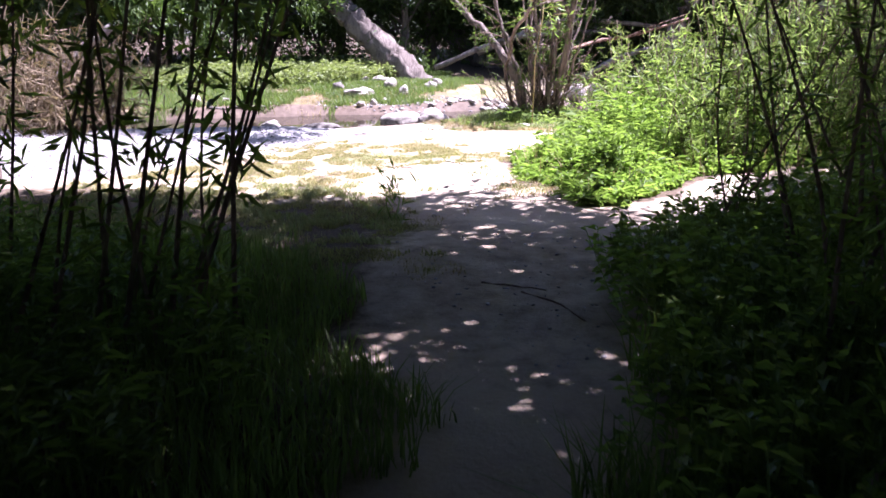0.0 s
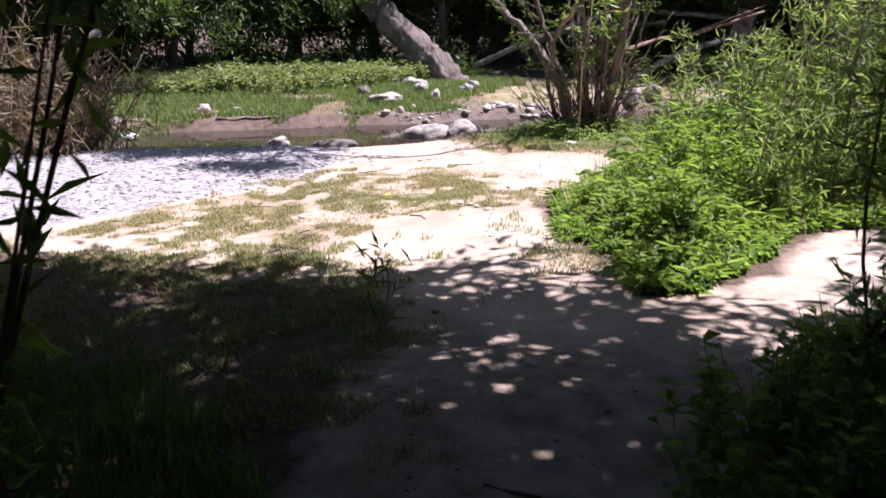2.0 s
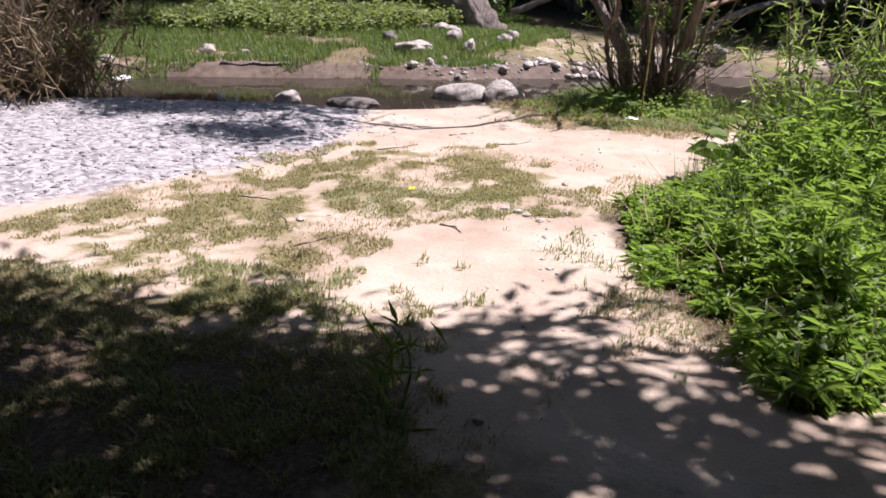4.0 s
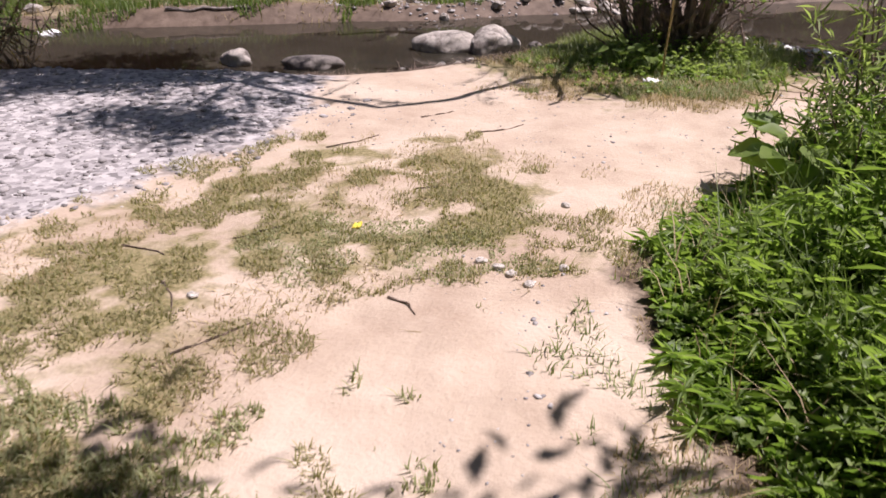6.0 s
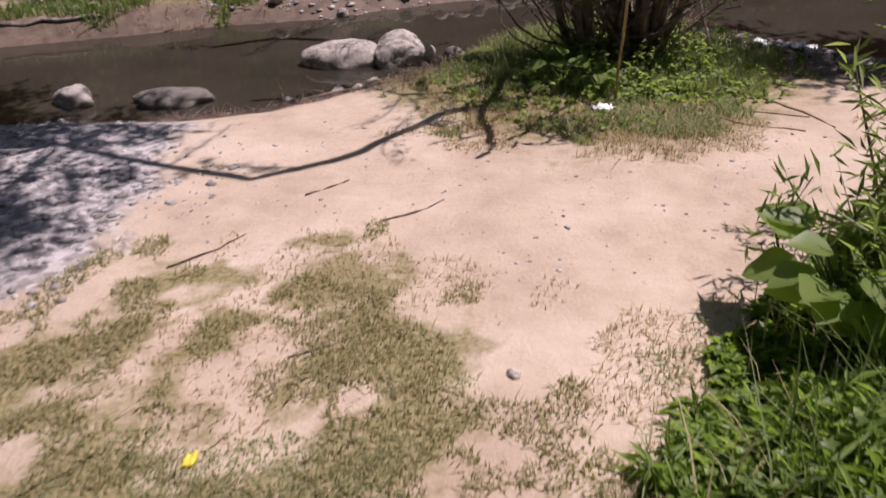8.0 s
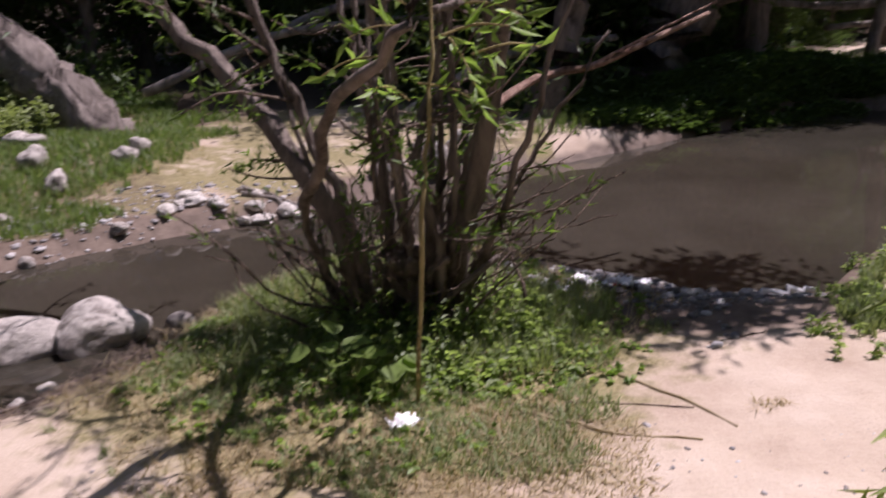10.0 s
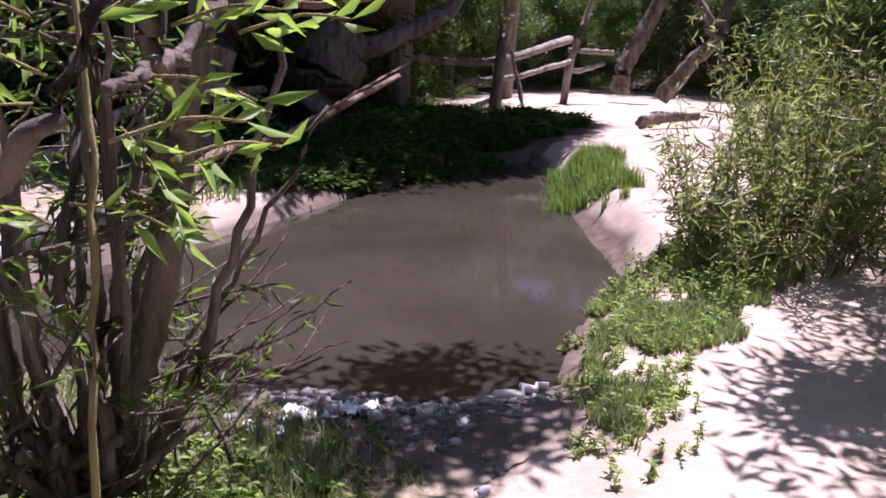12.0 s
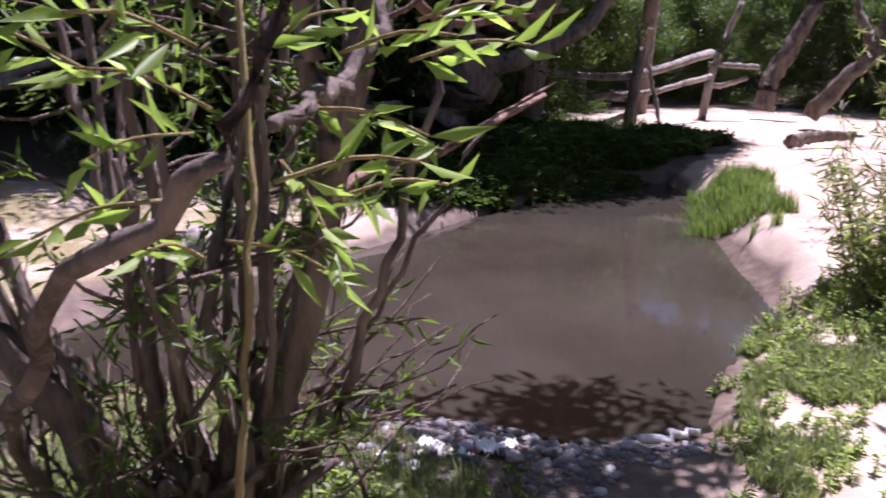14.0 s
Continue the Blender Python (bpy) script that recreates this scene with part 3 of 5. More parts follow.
def crown_tree(at, clusters, seed, per, name, label, group, trunk_r=0.1, leaf=(0.12, 0.03), material=None, limb_every=16):
    """A willow whose limbs reach out to leafy clusters above head height."""
    g = np.random.default_rng(seed)
    o = np.array([at[0], at[1], gz(*at)])
    ob = thing(name, tuple(o), label, "tree", group)
    c = np.asarray(clusters) - o
    top = np.array([*(c.mean(0)[:2] * 0.25), c[:, 2].mean() * 0.72])
    part("trunk", tubes_mesh("trunk", [dict(pts=[(0, 0, -0.15), top * (0.25, 0.25, 0.4), top, top * (1.6, 1.6, 1.25)], r0=trunk_r, r1=trunk_r * 0.45, n=16, sides=9, seed=seed)], M_BARK), ob)
    limbs, cs, ds = [], [], []
    for k, q in enumerate(c):
        if k % limb_every == 0:
            limbs.append(dict(pts=[top, (top * 0.7 + q * 0.3) + g.normal(0, 0.3, 3), (top + 2 * q) / 3 + g.normal(0, 0.25, 3), q], r0=0.014, r1=0.005, n=7, sides=5, seed=seed + k))
        axis = unit(g.normal(0, 1, 3) * (1, 1, 0.4))
        cs.append(q + axis * g.uniform(-0.3, 0.3, per)[:, None] + g.normal(0, 0.12, (per, 3)))
        ds.append(axis * 0.8 + g.normal(0, 0.6, (per, 3)) + (0, 0, -0.4))
    part("spray", tubes_mesh("spray", limbs, M_BARK), ob)
    part("crown", leaves_mesh("crown", np.vstack(cs), np.vstack(ds), leaf[0], leaf[1], material or M_WILLOW_LEAF, seed), ob)


def canopy_over(poly, n, low, high, seed, thin=None):
    """Places for leafy clusters between the sun and a stretch of ground."""
    g = np.random.default_rng(seed)
    p = scatter(poly, n, seed, 0, 0.25)
    if thin is not None:
        p = p[g.random(len(p)) < thin(p[:, 0], p[:, 1])]
    h = g.uniform(low, high, len(p))
    s = np.array([SUN_DIR.x, SUN_DIR.y]) / SUN_DIR.z
    return np.column_stack([p + s * h[:, None], h])


LIT = [(1.1, 4.3), (1.35, 4.0), (2.0, 4.6), (2.5, 5.3), (2.0, 5.7), (1.4, 5.0)]


def trail_canopy():
    """The shady willows that roof the trail."""
    shade = [(-7, -2), (-6, 3.0), (-2.4, 4.3), (-1.4, 4.9), (-0.3, 5.1), (0.4, 5.4), (0.8, 5.2), (1.1, 4.7), (1.5, 4.9), (2.1, 5.8), (3.4, 6.6), (4.5, 5.6), (4.5, -3.5), (-3, -4)]
    c = canopy_over(shade, 3300, 3.0, 4.4, 61, lambda x, y: (1.0 - 0.8 * step(3.9, 5.0, y) * step(1.6, 0.8, x)) * (1 - 0.85 * step(0.12, -0.12, poly_sd(LIT, x, y))))
    # second, higher layer, unseen, added to block sky light over the trail
    c = np.vstack([c, canopy_over([(-6, -3), (-5, 1.5), (-1, 2.6), (2.6, 2.6), (4, 1), (4, -4), (-3, -4)], 560, 4.8, 6.2, 161)])
    feet = [(3.3, 4.5), (3.6, 7.6), (-3.7, 4.9), (2.9, 2.0), (-2.0, 0.6), (5.0, 5.2), (0.2, -2.6)]
    near = np.argmin([np.hypot(c[:, 0] - x, c[:, 1] - y) for x, y in feet], axis=0)
    for k, f in enumerate(feet):
        if (near == k).sum() > 3:
            # leaf colour darker than willow_leaf, chosen to deepen the shade below
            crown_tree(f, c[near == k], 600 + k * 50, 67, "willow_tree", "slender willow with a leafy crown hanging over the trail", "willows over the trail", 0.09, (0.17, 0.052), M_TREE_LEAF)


trail_canopy()
crown_tree((8.4, 12.8), canopy_over([(0.6, 10.3), (0.7, 11.5), (1.5, 11.6), (2.1, 11.2), (1.9, 10.4), (1.6, 9.95), (1.0, 9.95)], 150, 3.0, 3.6, 62, lambda x, y: (lattice(x, y, 0.3, 92) > 0.02) * 1.0), 990, 40, "creek_willow", "old willow with boughs hanging high over the pool", "trees round the creek", 0.12, (0.15, 0.045), limb_every=200)
crown_tree((4.6, 18.0), canopy_over([(1.9, 15.0), (3.0, 15.3), (4.5, 15.6), (5.8, 15.9), (6.6, 16.7), (7.0, 18.4), (6.6, 19.0), (4, 20), (1.5, 18), (0.8, 16.4)], 560, 3.2, 5.0, 63), 1090, 80, "creek_willow", "old dark willow shading the far bank of the pool", "trees round the creek", 0.2, (0.17, 0.055))

crown_tree((8.8, 21.8), canopy_over([(4.0, 16.2), (6.0, 16.2), (7.0, 16.9), (8.1, 17.7), (7.5, 18.5), (6.6, 19.0), (5.0, 19.6)], 260, 3.6, 5.2, 64), 1190, 80, "creek_willow", "old dark willow shading the far end of the pool", "trees round the creek", 0.18, (0.18, 0.06))
# added tree; its high crown is placed to throw shade on the sand
crown_tree((6.6, 10.6), np.vstack([canopy_over([(2.55, 10.2), (2.85, 10.3), (2.95, 10.05), (3.3, 10.05), (3.6, 9.7), (2.9, 9.5), (2.3, 9.6), (2.6, 9.9)], 34, 2.6, 3.1, 65), canopy_over([(3.5, 10.25), (3.9, 10.5), (4.6, 10.6), (4.6, 9.6), (3.7, 9.9)], 26, 2.6, 3.1, 66)]), 1290, 42, "creek_willow", "slender willow added behind the thicket to shade the sand", "trees round the creek", 0.07, (0.15, 0.045))


# ---- the multi-stemmed willow on the point ----
def willow():
    o = np.array([-0.05, 10.2, gz(-0.05, 10.2)])
    ob = thing("willow", tuple(o), "many-stemmed grey-brown willow with narrow green leaves beside the creek", "tree")
    L = lambda *pts: [tuple(np.array(p) - o) for p in pts]
    stems = [
        (L((-0.3, 10.15, -0.08), (-0.34, 10.22, 0.42), (-0.55, 10.45, 0.78), (-0.85, 10.8, 1.1), (-1.3, 11.25, 1.42), (-1.8, 11.6, 2.0), (-2.0, 11.5, 2.8)), 0.066, 0.03),
        (L((-0.25, 10.1, -0.08), (-0.3, 10.2, 0.45), (-0.5, 10.45, 0.95), (-0.7, 10.55, 1.5), (-0.75, 10.5, 2.4), (-0.9, 10.5, 3.3)), 0.034, 0.018),
        (L((0.13, 10.1, -0.08), (0.18, 10.2, 0.45), (0.27, 10.25, 0.85), (0.33, 10.2, 1.2), (0.37, 10.12, 1.5), (0.45, 10.15, 1.8), (0.3, 10.1, 2.1), (0.02, 9.9, 2.35), (-0.07, 9.6, 2.6), (-0.12, 9.37, 2.9), (-0.3, 9.2, 3.1), (-0.5, 9.17, 3.2), (-1.47, 9.4, 3.4)), 0.054, 0.024),
        (L((0.0, 10.1, -0.08), (0.05, 10.15, 0.5), (0.15, 10.25, 0.9), (0.12, 10.35, 1.4), (0.0, 10.35, 2.2)), 0.026, 0.016),
        (L((-0.1, 10.1, -0.08), (-0.08, 10.2, 0.5), (-0.12, 10.35, 1.0), (-0.18, 10.3, 1.6), (-0.03, 10.2, 2.2), (-0.12, 10.3, 2.8)), 0.024, 0.014),
        (L((0.1, 10.2, -0.08), (0.15, 10.45, 0.6), (0.28, 10.65, 1.2), (0.3, 10.8, 2.0)), 0.024, 0.014),
        (L((-0.2, 10.2, -0.08), (-0.15, 10.5, 0.6), (-0.25, 10.7, 1.2), (-0.3, 10.8, 2.0)), 0.022, 0.014),
        (L((0.05, 10.0, -0.08), (0.08, 10.05, 0.4), (0.0, 10.2, 0.8), (0.1, 10.4, 1.3), (0.2, 10.6, 1.9)), 0.024, 0.014),
        (L((-0.38, 10.12, -0.05), (-0.5, 10.12, 0.6), (-0.4, 9.89, 0.85), (-0.28, 9.6, 1.14), (-0.09, 9.34, 1.31), (-0.01, 9.28, 1.46), (0.05, 9.22, 1.6), (0.12, 9.2, 1.85)), 0.03, 0.015),
        (L((0.33, 10.15, 1.25), (0.25, 10.08, 1.48), (0.2, 10.05, 1.75), (0.1, 10.1, 2.3)), 0.034, 0.02),
        (L((0.45, 10.1, 1.68), (0.28, 9.75, 1.5), (0.15, 9.5, 1.46), (0.06, 9.33, 1.44)), 0.02, 0.012),
    ]
    gs = np.random.default_rng(78)
    for k in range(14):
        a = gs.uniform(-1.0, 1.0)
        foot = np.array([-0.05 + 0.22 * a + gs.normal(0, 0.04), 10.1 + gs.normal(0, 0.07), -0.05])
        h = gs.uniform(1.3, 2.4)
        tip = foot + np.array([a * h * 0.4 + gs.normal(0, 0.12), gs.normal(0.15, 0.15) * h, h])
        stems.append((L(tuple(foot), tuple(foot * 0.6 + tip * 0.4 + (gs.normal(0, 0.06), gs.normal(0, 0.05), 0)), tuple(tip)), gs.uniform(0.016, 0.028), 0.008))
    sink = lambda p: (p[0], p[1] + 0.36 * max(0.0, 1 - max(p[2], 0.0) / 0.75), p[2])
    stems = [([sink(p) for p in pts], r0 * 0.86, r1 * 0.92) for pts, r0, r1 in stems]
    for k, (pts, r0, r1) in enumerate(stems):
        part("stem", tubes_mesh("stem", [dict(pts=pts, r0=r0, r1=r1, n=26, sides=11, rough=0.16, wander=0.01, seed=40 + k)], M_BARK), ob)
    g = np.random.default_rng(77)
    # gnarled root crown
    roots = []
    for k in range(16):
        a = g.uniform(0, 2 * np.pi)
        r = g.uniform(0.2, 0.4)
        roots.append(dict(pts=[(math.cos(a) * r * 1.3, 0.28 + math.sin(a) * r, -0.06), (math.cos(a) * r * 0.6, 0.25 + math.sin(a) * r * 0.5, 0.06), (g.normal(0, 0.14), 0.1 + g.normal(0, 0.08), 0.4)],
                          r0=g.uniform(0.02, 0.038), r1=0.014, n=8, sides=7, seed=200 + k))
    part("root_crown", tubes_mesh("root_crown", roots, M_BARK), ob, "gnarled dark root crown")
    # dense thin shoots from the foot
    shoots, tips = [], []
    for k in range(95):
        a = g.uniform(0, 2 * np.pi)
        b = np.array([g.normal(-0.02, 0.2), g.normal(0.25, 0.12), 0.0])
        ln = g.uniform(0.3, 1.0)
        d = unit(np.array([math.cos(a) * 0.75, math.sin(a) * 0.45, g.uniform(0.5, 1.6)]))
        mid = b + d * ln * 0.5 + g.normal(0, 0.06, 3)
        tip = b + d * ln + g.normal(0, 0.1, 3)
        tip[2] = max(tip[2], 0.1)
        shoots.append(dict(pts=[b, mid, tip], r0=g.uniform(0.004, 0.012), r1=0.003, n=7, sides=5, rough=0.05, wander=0.025, seed=300 + k))
        if ln > 0.75:
            tips.append((mid, tip))
    for k in range(6):
        b = np.array([0.3 + g.uniform(0, 0.1), 0.05, 0.55 + g.uniform(-0.1, 0.1)])
        tip = b + np.array([g.uniform(0.25, 0.6), g.uniform(0.0, 0.25), g.uniform(0.05, 0.35)])
        shoots.append(dict(pts=[b, (b + tip) / 2 + (0, 0, -0.03), tip], r0=0.007, r1=0.003, n=8, sides=5, wander=0.008, seed=700 + k))
    part("brushwood", tubes_mesh("brushwood", shoots, M_TWIG), ob, "thin red-brown shoots")
    # branches with leaves in the crown
    limbs, cs, ds = [], [], []
    for k, (pts, r0, r1) in enumerate(stems[:8]):
        line = smooth_line(pts, 40)
        for s in range(15):
            p = line[g.integers(12, 40)]
            d = unit(g.normal(0, 1, 3) * (1, 1, 0.5) + (0, 0, 0.35))
            ln = g.uniform(0.2, 0.6)
            tip = p + d * ln
            limbs.append(dict(pts=[p, p + d * ln * 0.5 + g.normal(0, 0.05, 3), tip], r0=0.009, r1=0.003, n=6, sides=4, seed=k * 40 + s))
            n = 26
            u = g.uniform(0.2, 1.0, n)[:, None]
            cs.append(p + d * ln * u + g.normal(0, 0.02, (n, 3)))
            ds.append(d * 0.8 + g.normal(0, 0.65, (n, 3)) + (0, 0, -0.15))
    for mid, tip in tips:
        n = 10
        u = g.uniform(0, 1, n)[:, None]
        cs.append(mid + (tip - mid) * u)
        ds.append(unit(tip - mid) * 0.8 + g.normal(0, 0.6, (n, 3)))
    # upper crown, over head height: unseen, added to throw shade on the gravel
    hi_c, hi_d = [], []
    for k in range(105):
        c = np.array([-2.75, -0.6, 4.0]) + g.normal(0, 1, 3) * (0.9, 0.38, 0.2)
        if k % 8 == 0:
            c = np.array([-0.95, -1.6, 4.0]) + g.normal(0, 1, 3) * (0.3, 0.2, 0.12)
        hi_c.append(c + g.normal(0, 1, (90, 3)) * (0.17, 0.1, 0.08))
        hi_d.append(g.normal(0, 0.7, (90, 3)) + (0, 0, -0.4))
        if k % 3 == 0:
            limbs.append(dict(pts=[(-1.42, -0.8, 3.45), (np.array([-1.42, -0.8, 3.45]) + c) / 2 + (0, 0, 0.1), c], r0=0.012, r1=0.005, n=5, sides=4, seed=k + 950))
    part("crown", leaves_mesh("crown", np.vstack(hi_c), np.vstack(hi_d), 0.14, 0.036, M_WILLOW_LEAF, 29), ob)
    part("spray", tubes_mesh("spray", limbs, M_TWIG), ob, "thin leafy twigs")
    part("foliage", leaves_mesh("foliage", np.vstack(cs), np.vstack(ds), 0.07, 0.014, M_WILLOW_LEAF, 9), ob, "narrow light-green leaves")
    part("withe", tubes_mesh("withe", [dict(pts=L((-0.05, 9.62, -0.02), (-0.01, 9.46, 0.72), (0.02, 9.52, 0.96), (0.04, 9.58, 1.2), (0.05, 9.64, 1.39), (0.05, 9.72, 1.7)), r0=0.008, r1=0.006, n=18, sides=7, wander=0.005, seed=5)], M_PALETWIG), ob, "pale yellow bare shoot")
    # sprays of larger leaves close to the path
    cs, ds, limbs = [], [], []
    for k, (p, d) in enumerate([((0.13, 9.49, 1.45), (0.5, -0.3, -0.1)), ((-0.02, 9.52, 1.45), (-0.6, -0.2, 0.2)), ((0.31, 9.47, 1.53), (0.7, -0.1, 0.1)), ((0.17, 9.45, 1.3), (0.9, 0.1, 0.05)), ((-0.04, 9.44, 1.55), (-0.4, -0.3, 0.1)),
                                 ((0.11, 9.64, 1.34), (0.2, -0.4, -0.4)), ((0.05, 9.3, 1.36), (0.9, -0.1, 0.12)), ((-0.03, 9.78, 1.12), (-0.3, -0.5, 0.2)), ((0.05, 9.51, 1.54), (0.5, 0.2, 0.2)), ((0.2, 9.53, 1.54), (0.5, -0.4, 0.1)),
                                 ((-0.04, 9.75, 1.38), (-0.5, -0.2, -0.1)), ((0.35, 9.55, 1.6), (0.8, 0.1, 0.1)), ((0.0, 9.6, 1.2), (0.6, -0.2, -0.2)), ((-0.1, 9.5, 1.3), (-0.7, 0.1, -0.2)), ((-0.2, 9.6, 1.5), (-0.5, -0.2, 0.2))]):
        p, d = np.array(p) - o, unit(np.array(d))
        limbs.append(dict(pts=[p, p + d * 0.12 + (0, 0, 0.02), p + d * 0.22], r0=0.004, r1=0.003, n=7, sides=5, seed=k + 90))
        u = np.linspace(0.1, 1, 9)[:, None]
        cs.append(p + d * 0.22 * u)
        ds.append(d * 0.7 + g.normal(0, 0.55, (9, 3)))
    part("near_spray", tubes_mesh("near_spray", limbs, M_PALETWIG), ob)
    part("near_foliage", leaves_mesh("near_foliage", np.vstack(cs), np.vstack(ds), 0.1, 0.025, M_LIT_WILLOW_LEAF, 19), ob, "bright green lance-shaped leaves")


willow()


# ---- dead timber ----
def timber(name, label, pts, r0, r1, material, seed, branches=(), category="log", group="", rough=0.14, sides=14, n=22):
    base = np.array(pts[0])
    ob = thing(name, tuple(base), label, category, group)
    loc = [tuple(np.array(p) - base) for p in pts]
    part("trunk" if r0 > 0.1 else "shaft", tubes_mesh("trunk", [dict(pts=loc, r0=r0, r1=r1, n=n, sides=sides, rough=rough, wander=r0 * 0.1, seed=seed)], material), ob)
    for k, (bp, b0, b1) in enumerate(branches):
        part("branch", tubes_mesh("branch", [dict(pts=[tuple(np.array(p) - base) for p in bp], r0=b0, r1=b1, n=12, sides=8, wander=b0 * 0.2, seed=seed + k + 1)], material), ob)
    return ob


timber("dead_tree", "weathered grey dead willow trunk leaning over the grassy bank",
       [(-2.95, 15.04, -0.02), (-3.56, 15.40, 0.44), (-4.27, 15.82, 0.98), (-5.09, 16.31, 1.57), (-6.32, 17.03, 2.40)], 0.28, 0.19, M_OLDLOG, 51, [([(-3.05, 15.1, 0.05), (-2.85, 15.0, 0.1), (-2.65, 14.9, 0.02)], 0.1, 0.03), ([(-3.05, 15.1, 0.08), (-3.25, 14.95, 0.1), (-3.45, 14.8, 0.02)], 0.09, 0.03)], rough=0.11, sides=26, n=30)
timber("dead_tree", "pale dead trunk leaning in front of dark woods",
       [(-2.3, 19.7, 0.0), (-3.15, 20.1, 0.75), (-4.15, 20.3, 1.33), (-5.6, 20.4, 2.0)], 0.28, 0.16, M_OLDLOG, 52, [([(-3.6, 20.2, 1.0), (-4.5, 20.0, 2.0), (-5.0, 19.8, 3.0)], 0.12, 0.05)])
timber("far_trunk", "grey-brown tree trunk leaning on the shaded far bank",
       [(1.35, 15.6, 0.05), (1.55, 15.7, 0.6), (1.75, 15.8, 1.2), (2.1, 15.95, 2.2), (2.5, 16.2, 3.6)], 0.2, 0.1, M_BARK, 53, category="tree")
timber("far_trunk", "dark old tree trunk leaning over the pool",
       [(3.0, 17.0, 0.2), (3.4, 17.1, 1.2), (4.2, 17.2, 2.2), (5.2, 17.3, 3.2)], 0.45, 0.3, M_BARK, 54, [([(3.5, 17.0, 1.2), (4.6, 16.6, 1.7), (5.2, 16.4, 2.6)], 0.12, 0.06)], category="tree")
timber("broken_branch", "split reddish branch jutting over the muddy pool",
       [(0.28, 10.7, 0.9), (0.66, 11.27, 1.01), (1.02, 11.43, 1.06), (1.45, 11.7, 1.18), (1.79, 11.89, 1.29)], 0.022, 0.012, M_REDWOOD, 55, [([(1.0, 11.42, 1.06), (1.4, 11.6, 1.22), (1.8, 11.8, 1.36)], 0.01, 0.005)], "branch")
timber("overhead_branch", "peeled reddish branch hanging over the pool",
       [(0.4, 10.5, 1.95), (0.91, 11.08, 1.64), (1.21, 11.02, 1.65), (1.43, 11.02, 1.68)], 0.022, 0.008, M_REDWOOD, 56, category="branch")
timber("fallen_log", "dark fallen log at the sandy far bank",
       [(7.9, 16.7, 0.3), (8.5, 16.9, 0.33), (9.2, 16.9, 0.33)], 0.09, 0.06, M_BARK, 57)
timber("leaning_stump", "broken pale stump with torn bark on the sand bank",
       [(10.34, 18.93, 0.37), (10.75, 18.66, 1.04), (11.1, 18.46, 1.45), (11.29, 18.51, 1.94), (11.43, 18.61, 2.52)], 0.14, 0.08, M_BARK, 58, [([(11.1, 18.46, 1.45), (10.95, 18.73, 2.02), (10.91, 18.91, 2.5)], 0.1, 0.05)], "tree")
timber("leaning_stump", "dark leaning tree foot beside the sand bank",
       [(10.71, 20.52, 0.36), (10.92, 20.58, 0.93), (11.45, 20.55, 1.82), (11.93, 20.54, 2.71)], 0.16, 0.12, M_BARK, 59, category="tree")
for k, pts in enumerate([[(-3.2, 16.6, 0.4), (-1.6, 16.9, 1.0), (0.4, 17.1, 1.15)], [(-2.4, 17.2, 0.7), (-0.6, 17.3, 1.35), (1.6, 17.2, 1.2)], [(-0.2, 15.6, 0.15), (1.0, 15.9, 0.75), (2.4, 16.6, 0.85)], [(-1.2, 18.2, 0.2), (0.6, 17.9, 1.5), (2.2, 17.6, 2.0)]]):
    timber("dead_pole", "bleached grey dead pole lying among the far bushes", pts, 0.06, 0.04, M_DEADWOOD, 60 + k, category="branch", group="dead poles", sides=9)


# ---- rustic fence ----
def fence():
    ob = thing("rustic_fence", (7.1, 19.4, gz(7.1, 19.4)), "rustic fence of bleached crooked poles on the sand bank", "fence")
    o = np.array([7.1, 19.4, gz(7.1, 19.4)])
    P = lambda pts: [tuple(np.array(p) - o) for p in pts]
    z = gz(7.1, 19.4)
    rows = [("post", [(7.08, 19.36, z - 0.1), (7.2, 19.45, 0.8), (7.36, 19.6, 1.45)], 0.11, 0.09), ("post_fork", [(7.34, 19.6, 1.4), (7.3, 19.6, 1.65), (7.22, 19.6, 1.85)], 0.05, 0.02),
            ("brace", [(7.55, 19.1, 0.1), (7.5, 19.35, 0.75), (7.42, 19.45, 1.2)], 0.04, 0.03), ("post", [(9.42, 20.6, 0.1), (9.6, 20.7, 0.9), (9.9, 20.78, 1.6), (10.2, 20.8, 2.3)], 0.09, 0.06),
            ("rail", [(5.1, 19.7, 1.1), (6.4, 19.7, 1.0), (7.3, 19.6, 1.02), (9.05, 20.0, 1.38)], 0.045, 0.075), ("rail", [(6.4, 19.5, 0.68), (7.8, 19.85, 0.74), (9.4, 20.45, 0.97)], 0.05, 0.05),
            ("rail", [(9.6, 20.76, 1.17), (10.4, 20.4, 1.14)], 0.05, 0.05), ("rail", [(9.5, 20.72, 0.78), (9.85, 20.6, 0.8), (10.2, 20.42, 0.95)], 0.055, 0.045)]
    for k, (nm, pts, r0, r1) in enumerate(rows):
        part(nm, tubes_mesh(nm, [dict(pts=P(pts), r0=r0, r1=r1, n=14, sides=9, wander=0.008, seed=80 + k)], M_DEADWOOD), ob)


fence()


